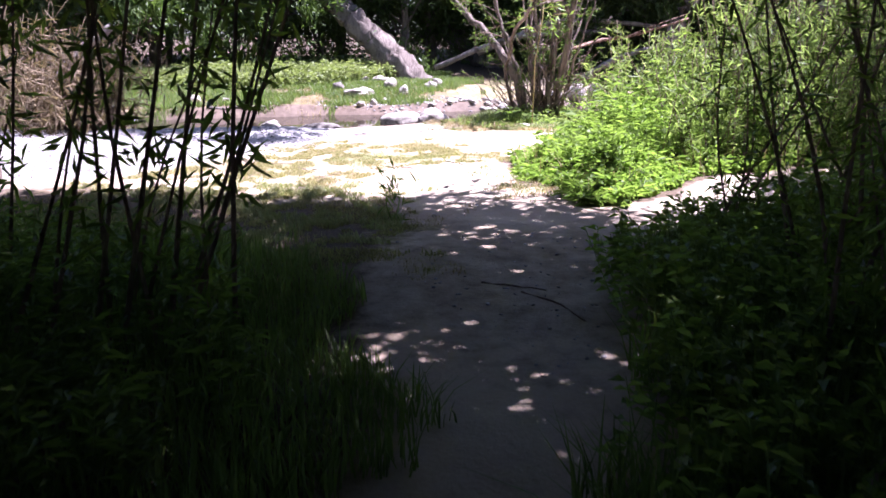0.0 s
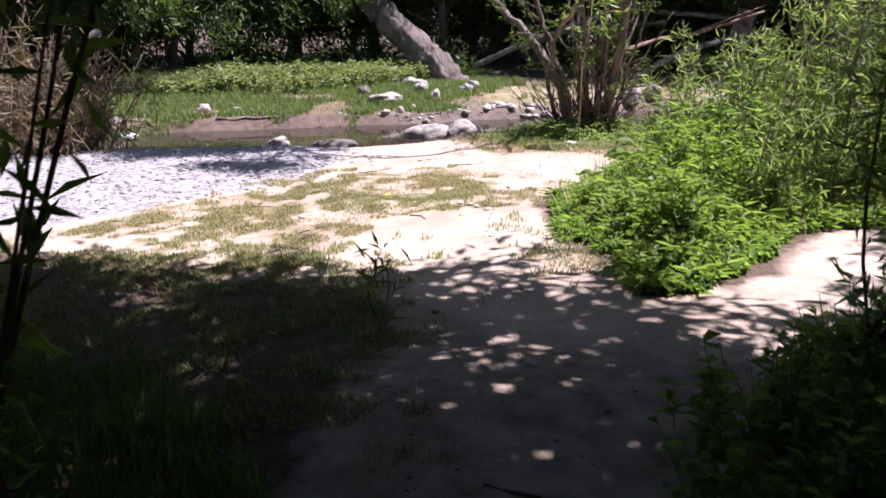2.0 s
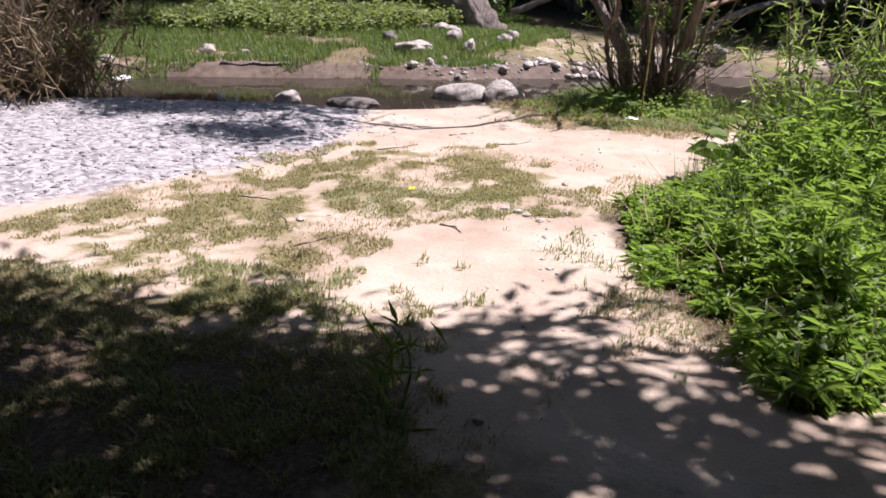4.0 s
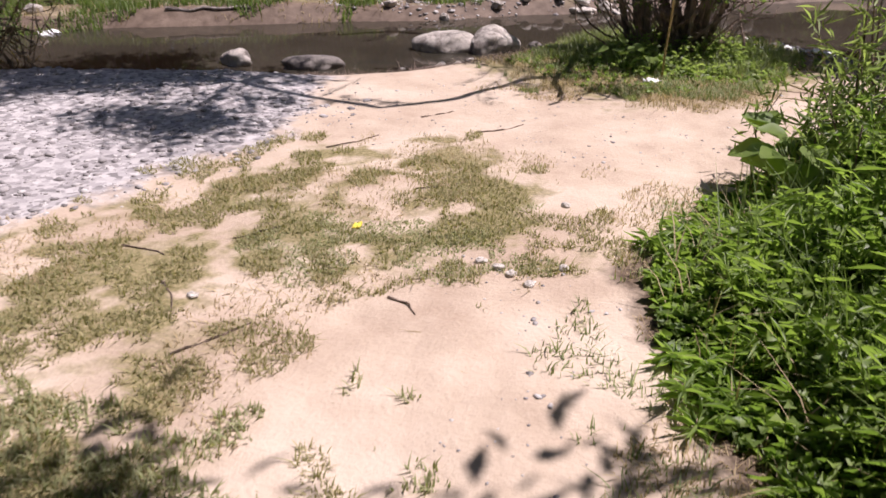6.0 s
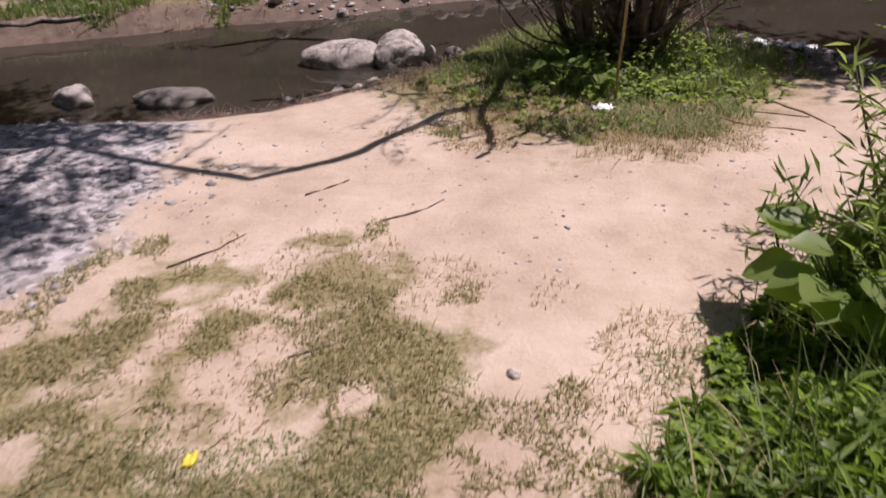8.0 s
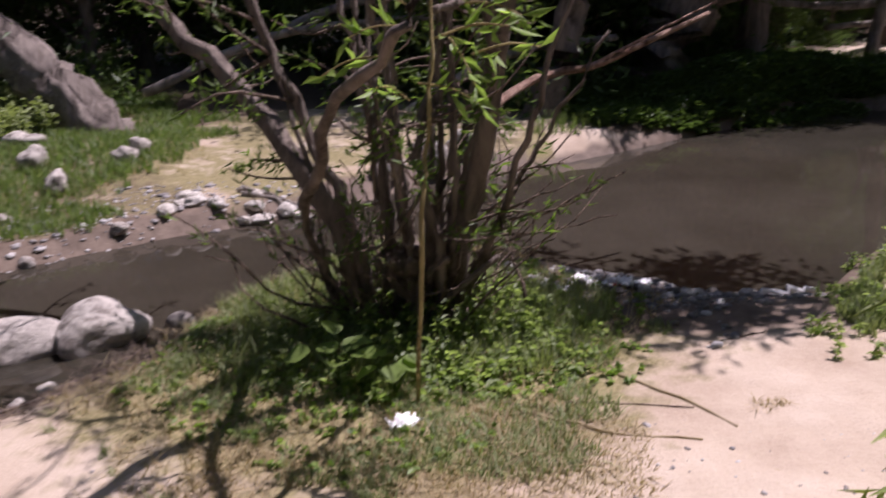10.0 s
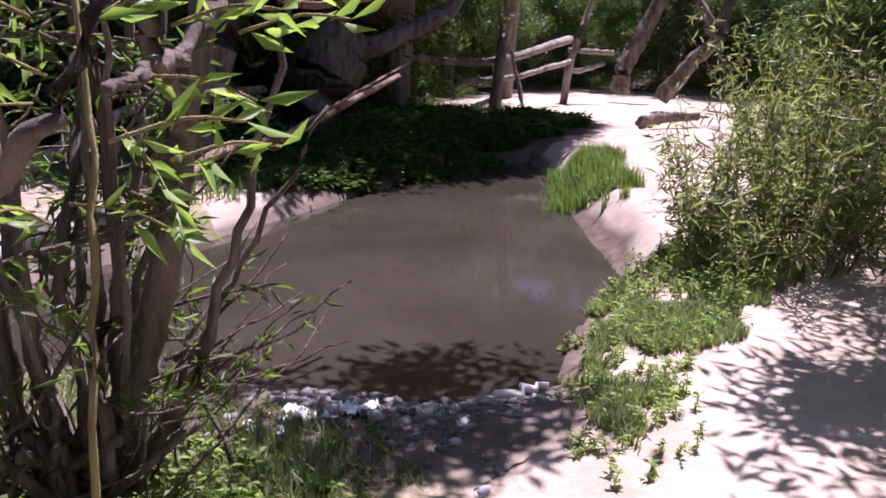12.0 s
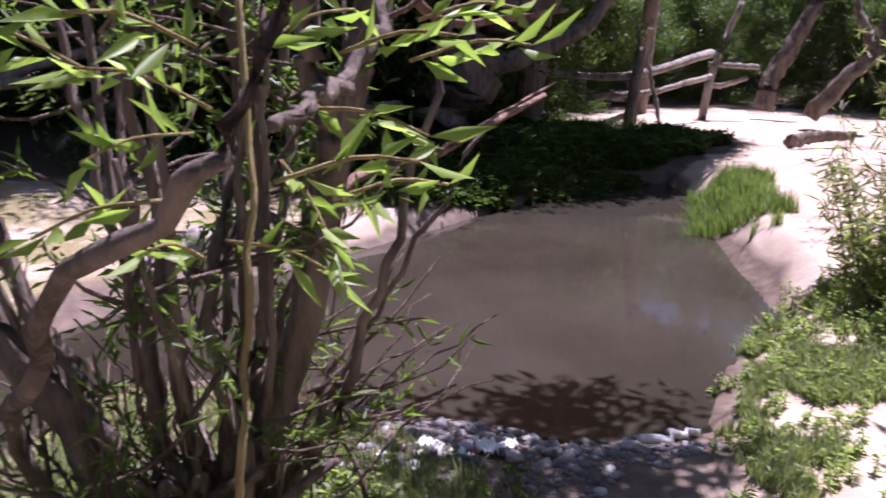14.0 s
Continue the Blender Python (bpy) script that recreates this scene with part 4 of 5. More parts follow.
# ---- stones ----
def stone(name, label, at, size, turn, seed, material, group="", sink=0.25, lumpy=0.16):
    bm = bmesh.new()
    bmesh.ops.create_icosphere(bm, subdivisions=4 if max(size) > 0.2 else 3, radius=1)
    off = Vector((seed * 3.7, seed * 1.3, seed * 2.1))
    for v in bm.verts:
        p = v.co.copy()
        k = 1 + lumpy * noise.noise(p * 1.2 + off) * 2 + lumpy * 0.45 * noise.noise(p * 3.1 + off) + lumpy * 0.15 * noise.noise(p * 8 + off)
        q = p * k
        v.co = Vector((q.x * size[0], q.y * size[1], q.z * size[2]))
    me = bpy.data.meshes.new(name)
    bm.to_mesh(me)
    bm.free()
    me.polygons.foreach_set("use_smooth", np.ones(len(me.polygons), bool))
    me.materials.append(material)
    ob = new(name, me)
    ob.matrix_world = pose(at[0], at[1], (at[2] if len(at) > 2 else gz(*at)) + size[2] * (1 - sink * 2), 0, 0, turn)
    return tagged(ob, label, "stone", group)


stone("boulder", "long pale flat-topped boulder standing in the creek", (-2.02, 10.5, -0.17), (0.29, 0.17, 0.14), 12, 1, M_ROCK, "creek boulders", 0.15, 0.1)
stone("boulder", "pale blocky boulder with dark patches at the water's edge", (-1.6, 10.56, -0.16), (0.23, 0.15, 0.15), 40, 2, M_ROCK, "creek boulders", 0.15, 0.16)
stone("boulder", "low dark wet boulder at the water's edge", (-2.85, 9.55, -0.14), (0.26, 0.13, 0.09), 8, 3, M_DARKROCK, "creek boulders", 0.2)
stone("boulder", "small pale wedge-shaped stone at the shore", (-3.5, 9.45, -0.12), (0.16, 0.1, 0.09), -15, 4, M_ROCK, "creek boulders", 0.2)
stone("boulder", "dark rounded stone beside the willow roots", (-1.25, 10.75, -0.13), (0.07, 0.06, 0.06), 10, 5, M_DARKROCK, "creek boulders", 0.2)
for k, (x, y, sx, sy, sz) in enumerate([(-4.05, 13.2, 0.17, 0.15, 0.14), (-3.45, 12.7, 0.42, 0.2, 0.13), (-4.3, 15.1, 0.3, 0.2, 0.14), (-4.0, 14.4, 0.16, 0.13, 0.1), (-3.65, 14.4, 0.27, 0.17, 0.13),
                                       (-3.2, 13.6, 0.19, 0.15, 0.15), (-2.75, 12.95, 0.17, 0.13, 0.15), (-2.5, 13.75, 0.2, 0.15, 0.12), (-2.45, 13.95, 0.14, 0.12, 0.14), (-3.1, 11.75, 0.13, 0.1, 0.07), (-3.0, 12.1, 0.12, 0.09, 0.07),
                                       (-2.5, 11.78, 0.08, 0.07, 0.06), (-2.05, 12.2, 0.1, 0.08, 0.06), (-2.9, 12.35, 0.09, 0.07, 0.06), (-5.2, 11.3, 0.13, 0.1, 0.07), (-4.6, 11.3, 0.1, 0.08, 0.05), (-5.7, 11.2, 0.16, 0.11, 0.1), (-6.5, 10.3, 0.14, 0.1, 0.08), (0.1, 13.75, 0.3, 0.2, 0.2), (0.4, 13.95, 0.22, 0.16, 0.2), (-0.25, 13.45, 0.25, 0.18, 0.14)]):
    stone("bank_stone", "pale angular stone on the far grassy bank", (x, y), (sx * 0.62, sy * 0.62, sz * 0.72), k * 47, 10 + k, M_ROCK if k != 0 else M_DARKROCK, "stones of the far bank", 0.2, 0.24)
g9 = np.random.default_rng(90)
for k in range(16):
    u = k / 15
    x, y = -2.6 + 0.95 * u + g9.normal(0, 0.03), 9.42 + 0.55 * u + g9.normal(0, 0.04)
    s = 0.035 if k != 7 else 0.07
    stone("shore_stone", "small pale stone on the wet shore", (x, y), (s * g9.uniform(0.8, 1.4), s, s * 0.75), g9.uniform(0, 180), 60 + k, M_PALESTONE, "stones of the near shore", 0.2, 0.2)
for k in range(40):
    x, y = 0.3 + g9.uniform(0, 1.4), 10.7 + g9.normal(0, 0.22)
    s = g9.uniform(0.015, 0.036)
    stone("gravel_stone", "grey stone of the gravel spit", (x, y), (s * 1.3, s, s * 0.7), g9.uniform(0, 180), 100 + k, M_PALESTONE if k % 3 == 0 else M_DARKROCK, "stones of the gravel spit", 0.2, 0.2)
for k in range(18):
    x, y = -1.9 + 1.1 * k / 17 + g9.normal(0, 0.06), 12.62 + g9.normal(0, 0.1)
    s = g9.uniform(0.03, 0.07)
    stone("gravel_stone", "pale stone at the far waterline", (x, y), (s * 1.4, s, s * 0.7), g9.uniform(0, 180), 140 + k, M_PALESTONE, "stones of the far waterline", 0.2, 0.2)
for k, (x, y) in enumerate([(-0.3, 6.39), (-0.15, 6.31), (-0.06, 6.47), (-0.19, 7.1), (-0.38, 6.42), (-0.24, 6.36), (0.12, 4.4), (-1.3, 5.83)]):
    stone("sand_stone", "small pale stone half sunk in the sand", (x, y), (0.024, 0.018, 0.012), k * 50, 180 + k, M_PALESTONE, "stones in the sand", 0.2, 0.2)


def pebbles(poly, n, seed, small, large, name, label, material=M_PEBBLE):
    g = np.random.default_rng(seed)
    bm = bmesh.new()
    bmesh.ops.create_icosphere(bm, subdivisions=1, radius=1)
    v0 = np.array([v.co[:] for v in bm.verts])
    f0 = np.array([[v.index for v in f.verts] for f in bm.faces])
    bm.free()
    xy = scatter(poly, n, seed, 0, 0.3)
    s = small * (large / small) ** (g.random(n) ** 2.2)
    a = g.uniform(0, 2 * np.pi, n)
    w = v0[None] * (1 + 0.22 * g.normal(0, 1, (n, len(v0), 1))) * (s[:, None] * np.column_stack([g.uniform(0.9, 1.6, n), np.ones(n), g.uniform(0.4, 0.8, n)]))[:, None]
    c, q = np.cos(a)[:, None], np.sin(a)[:, None]
    w = np.stack([w[..., 0] * c - w[..., 1] * q, w[..., 0] * q + w[..., 1] * c, w[..., 2]], -1)
    w += np.column_stack([xy, ground_z(xy[:, 0], xy[:, 1]) + s * 0.02])[:, None]
    f = (f0[None] + (np.arange(n) * len(v0))[:, None, None]).reshape(-1, 3)
    tagged(new(name, mesh_np(name, w.reshape(-1, 3), f, material)), label, "gravel", kind="stuff")


pebbles(GRAVEL, 9000, 21, 0.005, 0.026, "gravel", "loose grey river gravel on the beach")
pebbles([(0.2, 10.9), (0.6, 10.4), (1.3, 10.25), (1.9, 10.5), (1.7, 11.0), (1.0, 11.2)], 1100, 22, 0.006, 0.035, "gravel", "wet grey gravel at the edge of the pool", M_WETPEBBLE)
pebbles([(-3.6, 11.6), (-2.6, 11.8), (-1.9, 12.3), (-0.8, 13.0), (-1.2, 13.4), (-2.6, 12.6), (-3.9, 12.0)], 700, 23, 0.008, 0.035, "gravel", "pale gravel on the far muddy shore")
pebbles([(-1.9, 7.6), (-0.8, 8.0), (0.4, 7.6), (1.6, 9.2), (0.4, 9.0), (-1.0, 9.2), (-2.2, 9.2)], 450, 24, 0.003, 0.012, "gravel", "sparse small pebbles on pale sand")
pebbles([(-0.6, 5.0), (0.6, 4.6), (0.2, 6.2), (-0.4, 6.4), (0.4, 3.0), (1.3, 2.0), (1.2, 4.0)], 350, 25, 0.003, 0.012, "gravel", "sparse small pebbles on the sandy trail")


# ---- grass and low plants ----
def grass(name, label, xy, h, w, material, lean, seed, category="grass"):
    tagged(new(name, blades_mesh(name, xy, h, w, material, lean, seed)), label, category, kind="stuff")


turf_xy = tufty(scatter(TURF, 120000, 31, 0, 0.4), 0.15, 12, 0.0)
grass("turf", "short thin grey-green turf on the sand", turf_xy, 0.03, 0.006, M_DRYGRASS, 1.0, 1)
grass("turf", "short straw-coloured dry grass on the sand", tufty(scatter(TURF, 26000, 32, 0, 0.4), 0.5, 15, 0.0), 0.03, 0.005, M_STRAW, 1.2, 2)
grass("turf", "patches of short green turf", tufty(scatter([(-1.45, 6.05), (-0.7, 6.2), (-0.3, 6.42), (-0.08, 6.7), (-0.3, 6.95), (-0.8, 6.8), (-1.4, 6.5)], 12000, 33, 0, 0.2), 0.13, 17, -0.1), 0.02, 0.006, M_TURF, 0.9, 3)
grass("turf", "patchy green weeds and turf at the edge of the shade", tufty(scatter([(-2.4, 4.6), (-1.2, 5.3), (-0.6, 5.5), (-0.15, 5.0), (0.05, 4.3), (0.25, 3.4), (-0.5, 3.0), (-2.6, 3.4)], 34000, 133, 0, 0.3), 0.15, 18, 0.1), 0.04, 0.007, M_TURF, 0.8, 23)
FRONT_LEFT = [(0.82, 0.2), (0.78, 1.6), (0.55, 2.3), (0.35, 3.0), (-0.4, 3.3), (-1.6, 3.7), (-2.8, 3.6), (-3, 1.5), (-1.0, 0.0)]
FRONT_RIGHT = [(1.75, 0.2), (1.5, 1.6), (1.42, 2.6), (1.3, 3.6), (1.7, 4.2), (2.6, 4.9), (3.6, 4.6), (3.8, 1.0)]
grass("tall_grass", "green grass beside the shaded trail", scatter(FRONT_LEFT, 26000, 34, 0.0, 0.2), 0.13, 0.007, M_GRASS, 0.6, 4)
grass("tall_grass", "tangled grass beside the shaded trail", scatter(FRONT_RIGHT, 22000, 35, 0.0, 0.2), 0.2, 0.008, M_GRASS, 0.6, 5)
FAR_BANK = [(-9, 9.0), (-6.4, 9.85), (-5.4, 10.5), (-4.4, 11.0), (-3.5, 11.5), (-2.8, 12.2), (-2.2, 12.7), (-1.7, 14.0), (-2.2, 15.5), (-3.5, 17.5), (-7, 16.5), (-10, 12.5)]
grass("tall_grass", "bright green meadow grass on the far bank", tufty(scatter(FAR_BANK, 90000, 36, 0, 0.4), 0.8, 19, -0.35), 0.1, 0.011, M_GRASS, 0.6, 6)
grass("tall_grass", "dry straw among the far bank grass", scatter(FAR_BANK, 9000, 37, 0, 0.4), 0.08, 0.008, M_STRAW, 1.1, 7)
grass("tall_grass", "tall lush green growth before the far bushes", scatter([(-8, 12.2), (-6, 13.4), (-4.6, 14.6), (-3.6, 15.6), (-3.8, 17.0), (-6, 17), (-9, 14)], 30000, 38, 0, 0.3), 0.33, 0.014, M_LIGHTGRASS, 0.45, 8)
grass("tall_grass", "green grass round the willow", scatter([(-0.95, 10.0), (-0.3, 9.75), (0.3, 9.95), (0.8, 10.3), (0.7, 10.75), (0.15, 11.2), (-0.5, 11.3), (-0.95, 10.9)], 9000, 39, 0, 0.25), 0.1, 0.007, M_LIGHTGRASS, 0.55, 9)
grass("turf", "short yellow-green turf before the willow", tufty(scatter(WILLOW_GREEN, 42000, 40, 0, 0.3), 0.22, 23, -0.1), 0.045, 0.006, M_LIGHTGRASS, 0.8, 10)
grass("turf", "dry straw before the willow", scatter(WILLOW_GREEN, 11000, 41, -0.15, 0.35), 0.05, 0.005, M_STRAW, 1.2, 11)
grass("tall_grass", "green grass on the point beside the pool", tufty(scatter(POINT_GREEN, 30000, 42, 0, 0.2), 0.25, 25, -0.3), 0.075, 0.008, M_LIGHTGRASS, 0.5, 12)
grass("tall_grass", "green tuft on the edge of the pool", scatter([(4.2, 13.1), (4.6, 13.1), (5.1, 14.0), (5.8, 15.2), (5.5, 15.6), (4.8, 14.4)], 4600, 43, 0, 0.3), 0.17, 0.01, M_GRASS, 0.45, 13)
grass("tall_grass", "grass tufts on the shaded far bank of the pool", tufty(scatter([(1.0, 14.4), (2.4, 15.1), (4.2, 16.2), (6.0, 17.2), (8.0, 20.5), (6.0, 21.0), (2, 18), (0, 15.5)], 14000, 44, 0, 0.3), 0.5, 29, 0.1), 0.16, 0.012, M_GRASS, 0.5, 14)


grass("turf", "thin dry straw-coloured turf on the sand before the willow", tufty(scatter([(-1.0, 9.4), (-0.35, 8.7), (0.4, 8.75), (1.0, 9.4), (0.5, 9.6), (-0.4, 9.35)], 9000, 48, 0, 0.3), 0.3, 27, -0.2), 0.028, 0.005, M_STRAW, 1.4, 20)
FRINGE = [(0.08, 6.9), (0.12, 6.1), (0.36, 5.5), (0.7, 4.9), (0.95, 4.7), (0.85, 5.3), (0.5, 6.0), (0.4, 6.8), (0.6, 7.7), (0.36, 7.7)]
grass("turf", "dry straw fringe where the weeds meet the sand", scatter(FRINGE, 2400, 49, 0, 0.2), 0.032, 0.005, M_STRAW, 1.3, 21)
grass("turf", "low green grass fringe where the weeds meet the sand", tufty(scatter(FRINGE, 3200, 50, 0, 0.2), 0.2, 28, 0.05), 0.04, 0.006, M_LIGHTGRASS, 0.9, 22)
SAND = [(-1.2, 3.6), (0.6, 3.2), (0.7, 4.6), (0.1, 5.8), (0.0, 7.0), (0.5, 8.3), (1.7, 9.2), (2.4, 10.0), (1.4, 10.2), (0.6, 9.4), (-0.6, 9.0), (-1.3, 9.3), (-2.2, 9.0), (-1.9, 7.6), (-2.8, 5.2)]
grass("straw_litter", "dry straw and leaf bits strewn over the sand", scatter(SAND, 5200, 45, 0, 0.2), 0.008, 0.006, M_STRAW, 5.0, 15, "litter")
grass("straw_litter", "dark rotted leaf bits strewn over the sand", scatter(SAND, 1500, 46, 0, 0.2), 0.007, 0.007, M_TWIG, 4.0, 18, "litter")
grass("straw_litter", "tangled dead stems washed up along the near shore", scatter([(-2.7, 9.3), (-1.75, 9.85), (-1.3, 10.5), (-1.1, 10.3), (-1.2, 9.75), (-1.7, 9.5), (-2.6, 9.15)], 1500, 47, 0, 0.1), 0.03, 0.006, M_TWIG, 5.0, 19, "litter")


def forbs(name, label, poly, n, seed, height_of, leaf, material, per=16, category="plants", stalk=M_GRASS, group=""):
    """Leafy stalks standing close together."""
    g = np.random.default_rng(seed)
    xy = scatter(poly, n, seed, 0, 0.12)
    h = height_of(xy[:, 0], xy[:, 1]) * g.uniform(0.6, 1.15, n)
    base = np.column_stack([xy, ground_z(xy[:, 0], xy[:, 1]) - 0.01])
    lean = np.column_stack([g.normal(0, 0.25, (n, 2)), np.ones(n)])
    u = g.uniform(0.15, 1.0, (n, per))
    c = base[:, None] + lean[:, None] * (u * h[:, None])[..., None]
    a = g.uniform(0, 2 * np.pi, (n, per))
    d = np.stack([np.cos(a), np.sin(a), g.uniform(-0.15, 0.8, (n, per))], -1)
    lv = leaves_mesh(name, c.reshape(-1, 3), d.reshape(-1, 3), leaf[0], leaf[1], material, seed, 0.25, True)
    tagged(new(name, lv), label, category, group, kind="stuff")
    top = base + lean * h[:, None]
    s = np.cross(unit(lean), np.array([[0.7, 0.7, 0]])) * 0.0035
    v = np.stack([base - s, base + s, top + s * 0.5, top - s * 0.5], 1).reshape(-1, 3)
    f = np.arange(n * 4).reshape(-1, 4)
    tagged(new(name + "_stalks", mesh_np(name + "_stalks", v, f, stalk)), "thin green stalks of the low plants", category, group, kind="stuff")


shrub_h = lambda x, y: np.maximum(0.04, (0.05 + 0.42 * step(0.0, 0.9, -poly_sd(SHRUBBERY, x, y))) * (1 + 0.55 * lattice(x, y, 0.3, 71)))
forbs("broadleaf_weeds", "dense bright green broad-leaved weeds beside the sand", SHRUBBERY, 8500, 51, shrub_h, (0.04, 0.044), M_BIG_LEAF, 13)
forbs("narrowleaf_weeds", "dense narrow-leaved green weeds beside the sand", SHRUBBERY, 800, 52, lambda x, y: 1.45 * shrub_h(x, y), (0.095, 0.013), M_BIG_LEAF, 26)
grass("tall_grass", "green grass among the weeds", scatter(SHRUBBERY, 4600, 53, 0.28, 0.1), 0.34, 0.008, M_GRASS, 0.6, 16)
grass("tall_grass", "dry stalks among the weeds", scatter(SHRUBBERY, 1500, 54, 0, 0.1), 0.2, 0.006, M_STRAW, 0.9, 17)
forbs("broadleaf_weeds", "broad-leaved weeds round the willow foot", [(-0.75, 9.85), (-0.3, 9.6), (0.2, 9.6), (0.65, 9.85), (0.85, 10.3), (0.5, 10.7), (-0.2, 10.8), (-0.7, 10.5)], 420, 55, lambda x, y: 0.05 + 0.16 * step(0.8, 0.2, np.hypot(x + 0.05, y - 10.3)), (0.042, 0.026), M_SAPLING_LEAF, 10)
forbs("shade_weeds", "leafy weeds in the shade beside the trail", FRONT_RIGHT, 1500, 56, lambda x, y: 0.28 + 0.25 * step(1.8, 2.8, x), (0.055, 0.03), M_BIG_LEAF, 16)
forbs("shade_weeds", "leafy weeds in the shade beside the trail", [(0.2, 0.6), (0.3, 1.6), (-0.2, 2.4), (-0.8, 3.0), (-2.4, 3.2), (-2.2, 1.0)], 500, 57, lambda x, y: 0.3 + 0 * x, (0.07, 0.016), M_WILLOW_LEAF, 14)
forbs("point_weeds", "leafy green weeds on the point by the pool", POINT_GREEN, 380, 58, lambda x, y: 0.08 + 0.12 * step(2.8, 3.6, x), (0.035, 0.015), M_SAPLING_LEAF, 14)
forbs("bank_weeds", "leafy weeds on the far meadow", [(-8, 12.0), (-5.5, 12.9), (-4.0, 14.2), (-3.4, 15.4), (-5, 17), (-9, 14)], 1700, 59, lambda x, y: 0.3 * (1 + 0.5 * lattice(x, y, 0.7, 72)), (0.09, 0.04), M_LIGHTGRASS, 14)

# low plants in the dark leaf colour, added to deepen the bank's shade
forbs("bank_weeds", "dark leafy growth added to deepen the shade along the far edge of the pool", [(1.8, 14.75), (3.0, 15.2), (4.4, 15.9), (5.6, 16.35), (6.6, 16.7), (7.6, 17.7), (7.0, 18.2), (4, 17.6), (1.6, 16.2)], 4200, 159, lambda x, y: 0.16 * (1 + 0.6 * lattice(x, y, 0.6, 73)), (0.09, 0.035), M_TREE_LEAF, 14)
forbs("point_weeds", "small clover and low weeds before the willow", WILLOW_GREEN, 900, 160, lambda x, y: 0.04 + 0 * x, (0.026, 0.026), M_BIG_LEAF, 6)


def saplings(name, label, spots, height, seed, leaf=(0.1, 0.014), leaves=70, material=None, group="", lean=0.22, bark=None, category="shrub", drift=0.0):
    """Thickets of slender upright shoots with narrow leaves; each spot is one shrub."""
    g = np.random.default_rng(seed)
    for k, (x, y, shoots, spread, hk) in enumerate(spots):
        ob = thing(name, (x, y, gz(x, y)), label, category, group)
        limbs, cs, ds = [], [], []
        for s in range(shoots):
            b = np.array([g.normal(0, spread), g.normal(0, spread), -0.04])
            b[2] = gz(x + b[0], y + b[1]) - gz(x, y) - 0.04
            h = height * hk * g.uniform(0.55, 1.1)
            tip = b + np.array([g.normal(drift, lean) * h, g.normal(0, lean) * h, h])
            mid = (b + tip) / 2 + np.append(g.normal(0, 0.05, 2), 0)
            limbs.append(dict(pts=[b, mid, tip], r0=0.004 + 0.004 * h, r1=0.003, n=6, sides=4, rough=0.05, seed=seed + s))
            u = g.uniform(0.18, 1.02, leaves)[:, None]
            line = (1 - u) ** 2 * b + 2 * u * (1 - u) * (2 * mid - (b + tip) / 2) + u ** 2 * tip
            cs.append(line + g.normal(0, 0.035, (leaves, 3)))
            ds.append(g.normal(0, 0.7, (leaves, 3)) + (0, 0, -0.05))
        part("brushwood", tubes_mesh("brushwood", limbs, bark or M_TWIG), ob)
        part("foliage", leaves_mesh("foliage", np.vstack(cs), np.vstack(ds), leaf[0], leaf[1], material or M_SAPLING_LEAF, seed + k), ob)


saplings("willow_thicket", "dense thicket of slender willow shoots beside the pool", [(3.95, 11.45, 24, 0.2, 0.5), (4.4, 11.5, 30, 0.25, 0.72), (5.0, 11.6, 34, 0.3, 0.86), (5.4, 12.2, 28, 0.3, 0.9), (6.2, 12.4, 26, 0.4, 1.05), (5.9, 11.4, 26, 0.3, 0.9), (4.9, 11.05, 16, 0.25, 0.55)],
         1.5, 401, (0.12, 0.016), 56, M_THICKET_LEAF, group="willow thickets", lean=0.28)
saplings("willow_thicket", "tall pale-green willow shoots beside the weeds", [(2.5, 7.0, 26, 0.3, 0.9), (3.0, 7.7, 34, 0.35, 1.1), (3.8, 8.2, 36, 0.4, 1.2), (3.3, 8.7, 30, 0.3, 1.0), (4.4, 8.6, 34, 0.4, 1.2), (1.75, 7.75, 14, 0.16, 0.7), (2.15, 8.1, 30, 0.2, 1.0), (2.7, 8.4, 32, 0.25, 1.15), (0.98, 7.65, 10, 0.12, 0.45), (1.3, 7.4, 16, 0.17, 0.6), (1.6, 7.0, 15, 0.18, 0.6), (1.3, 8.0, 18, 0.17, 0.7), (1.75, 6.5, 14, 0.18, 0.55)],
         1.6, 402, (0.1, 0.013), 80, group="willow thickets")
saplings("trail_shrub", "dark narrow-leaved shrub at the edge of the shaded trail", [(1.8, 4.1, 5, 0.08, 0.65), (2.1, 3.5, 5, 0.15, 0.9), (2.7, 4.2, 6, 0.25, 1.0), (2.3, 2.4, 12, 0.25, 0.8), (3.0, 3.0, 14, 0.3, 1.1), (2.5, 1.4, 14, 0.25, 0.8)],
         1.9, 403, (0.09, 0.014), 60, M_WILLOW_LEAF, "trail shrubs", 0.3)
saplings("trail_shrub", "dark leafy willow shrub against the light", [(-0.32, 2.3, 7, 0.1, 0.9), (-0.65, 2.15, 9, 0.17, 1.0), (-1.7, 2.4, 9, 0.15, 1.0), (-0.75, 1.6, 11, 0.17, 1.0), (-1.5, 2.1, 11, 0.25, 1.1)],
         2.2, 404, (0.12, 0.022), 38, M_WILLOW_LEAF, "trail shrubs", 0.17, drift=0.2)
saplings("reed_clump", "dead tan reeds and brush on the creek bank", [(-5.75, 8.3, 60, 0.3, 1.0), (-6.2, 7.9, 60, 0.35, 1.2), (-5.5, 7.9, 40, 0.25, 0.7), (-5.3, 8.45, 50, 0.22, 0.9)], 1.3, 405, (0.2, 0.01), 16, M_REED, "dead reeds", 0.35, M_REED, "reeds")
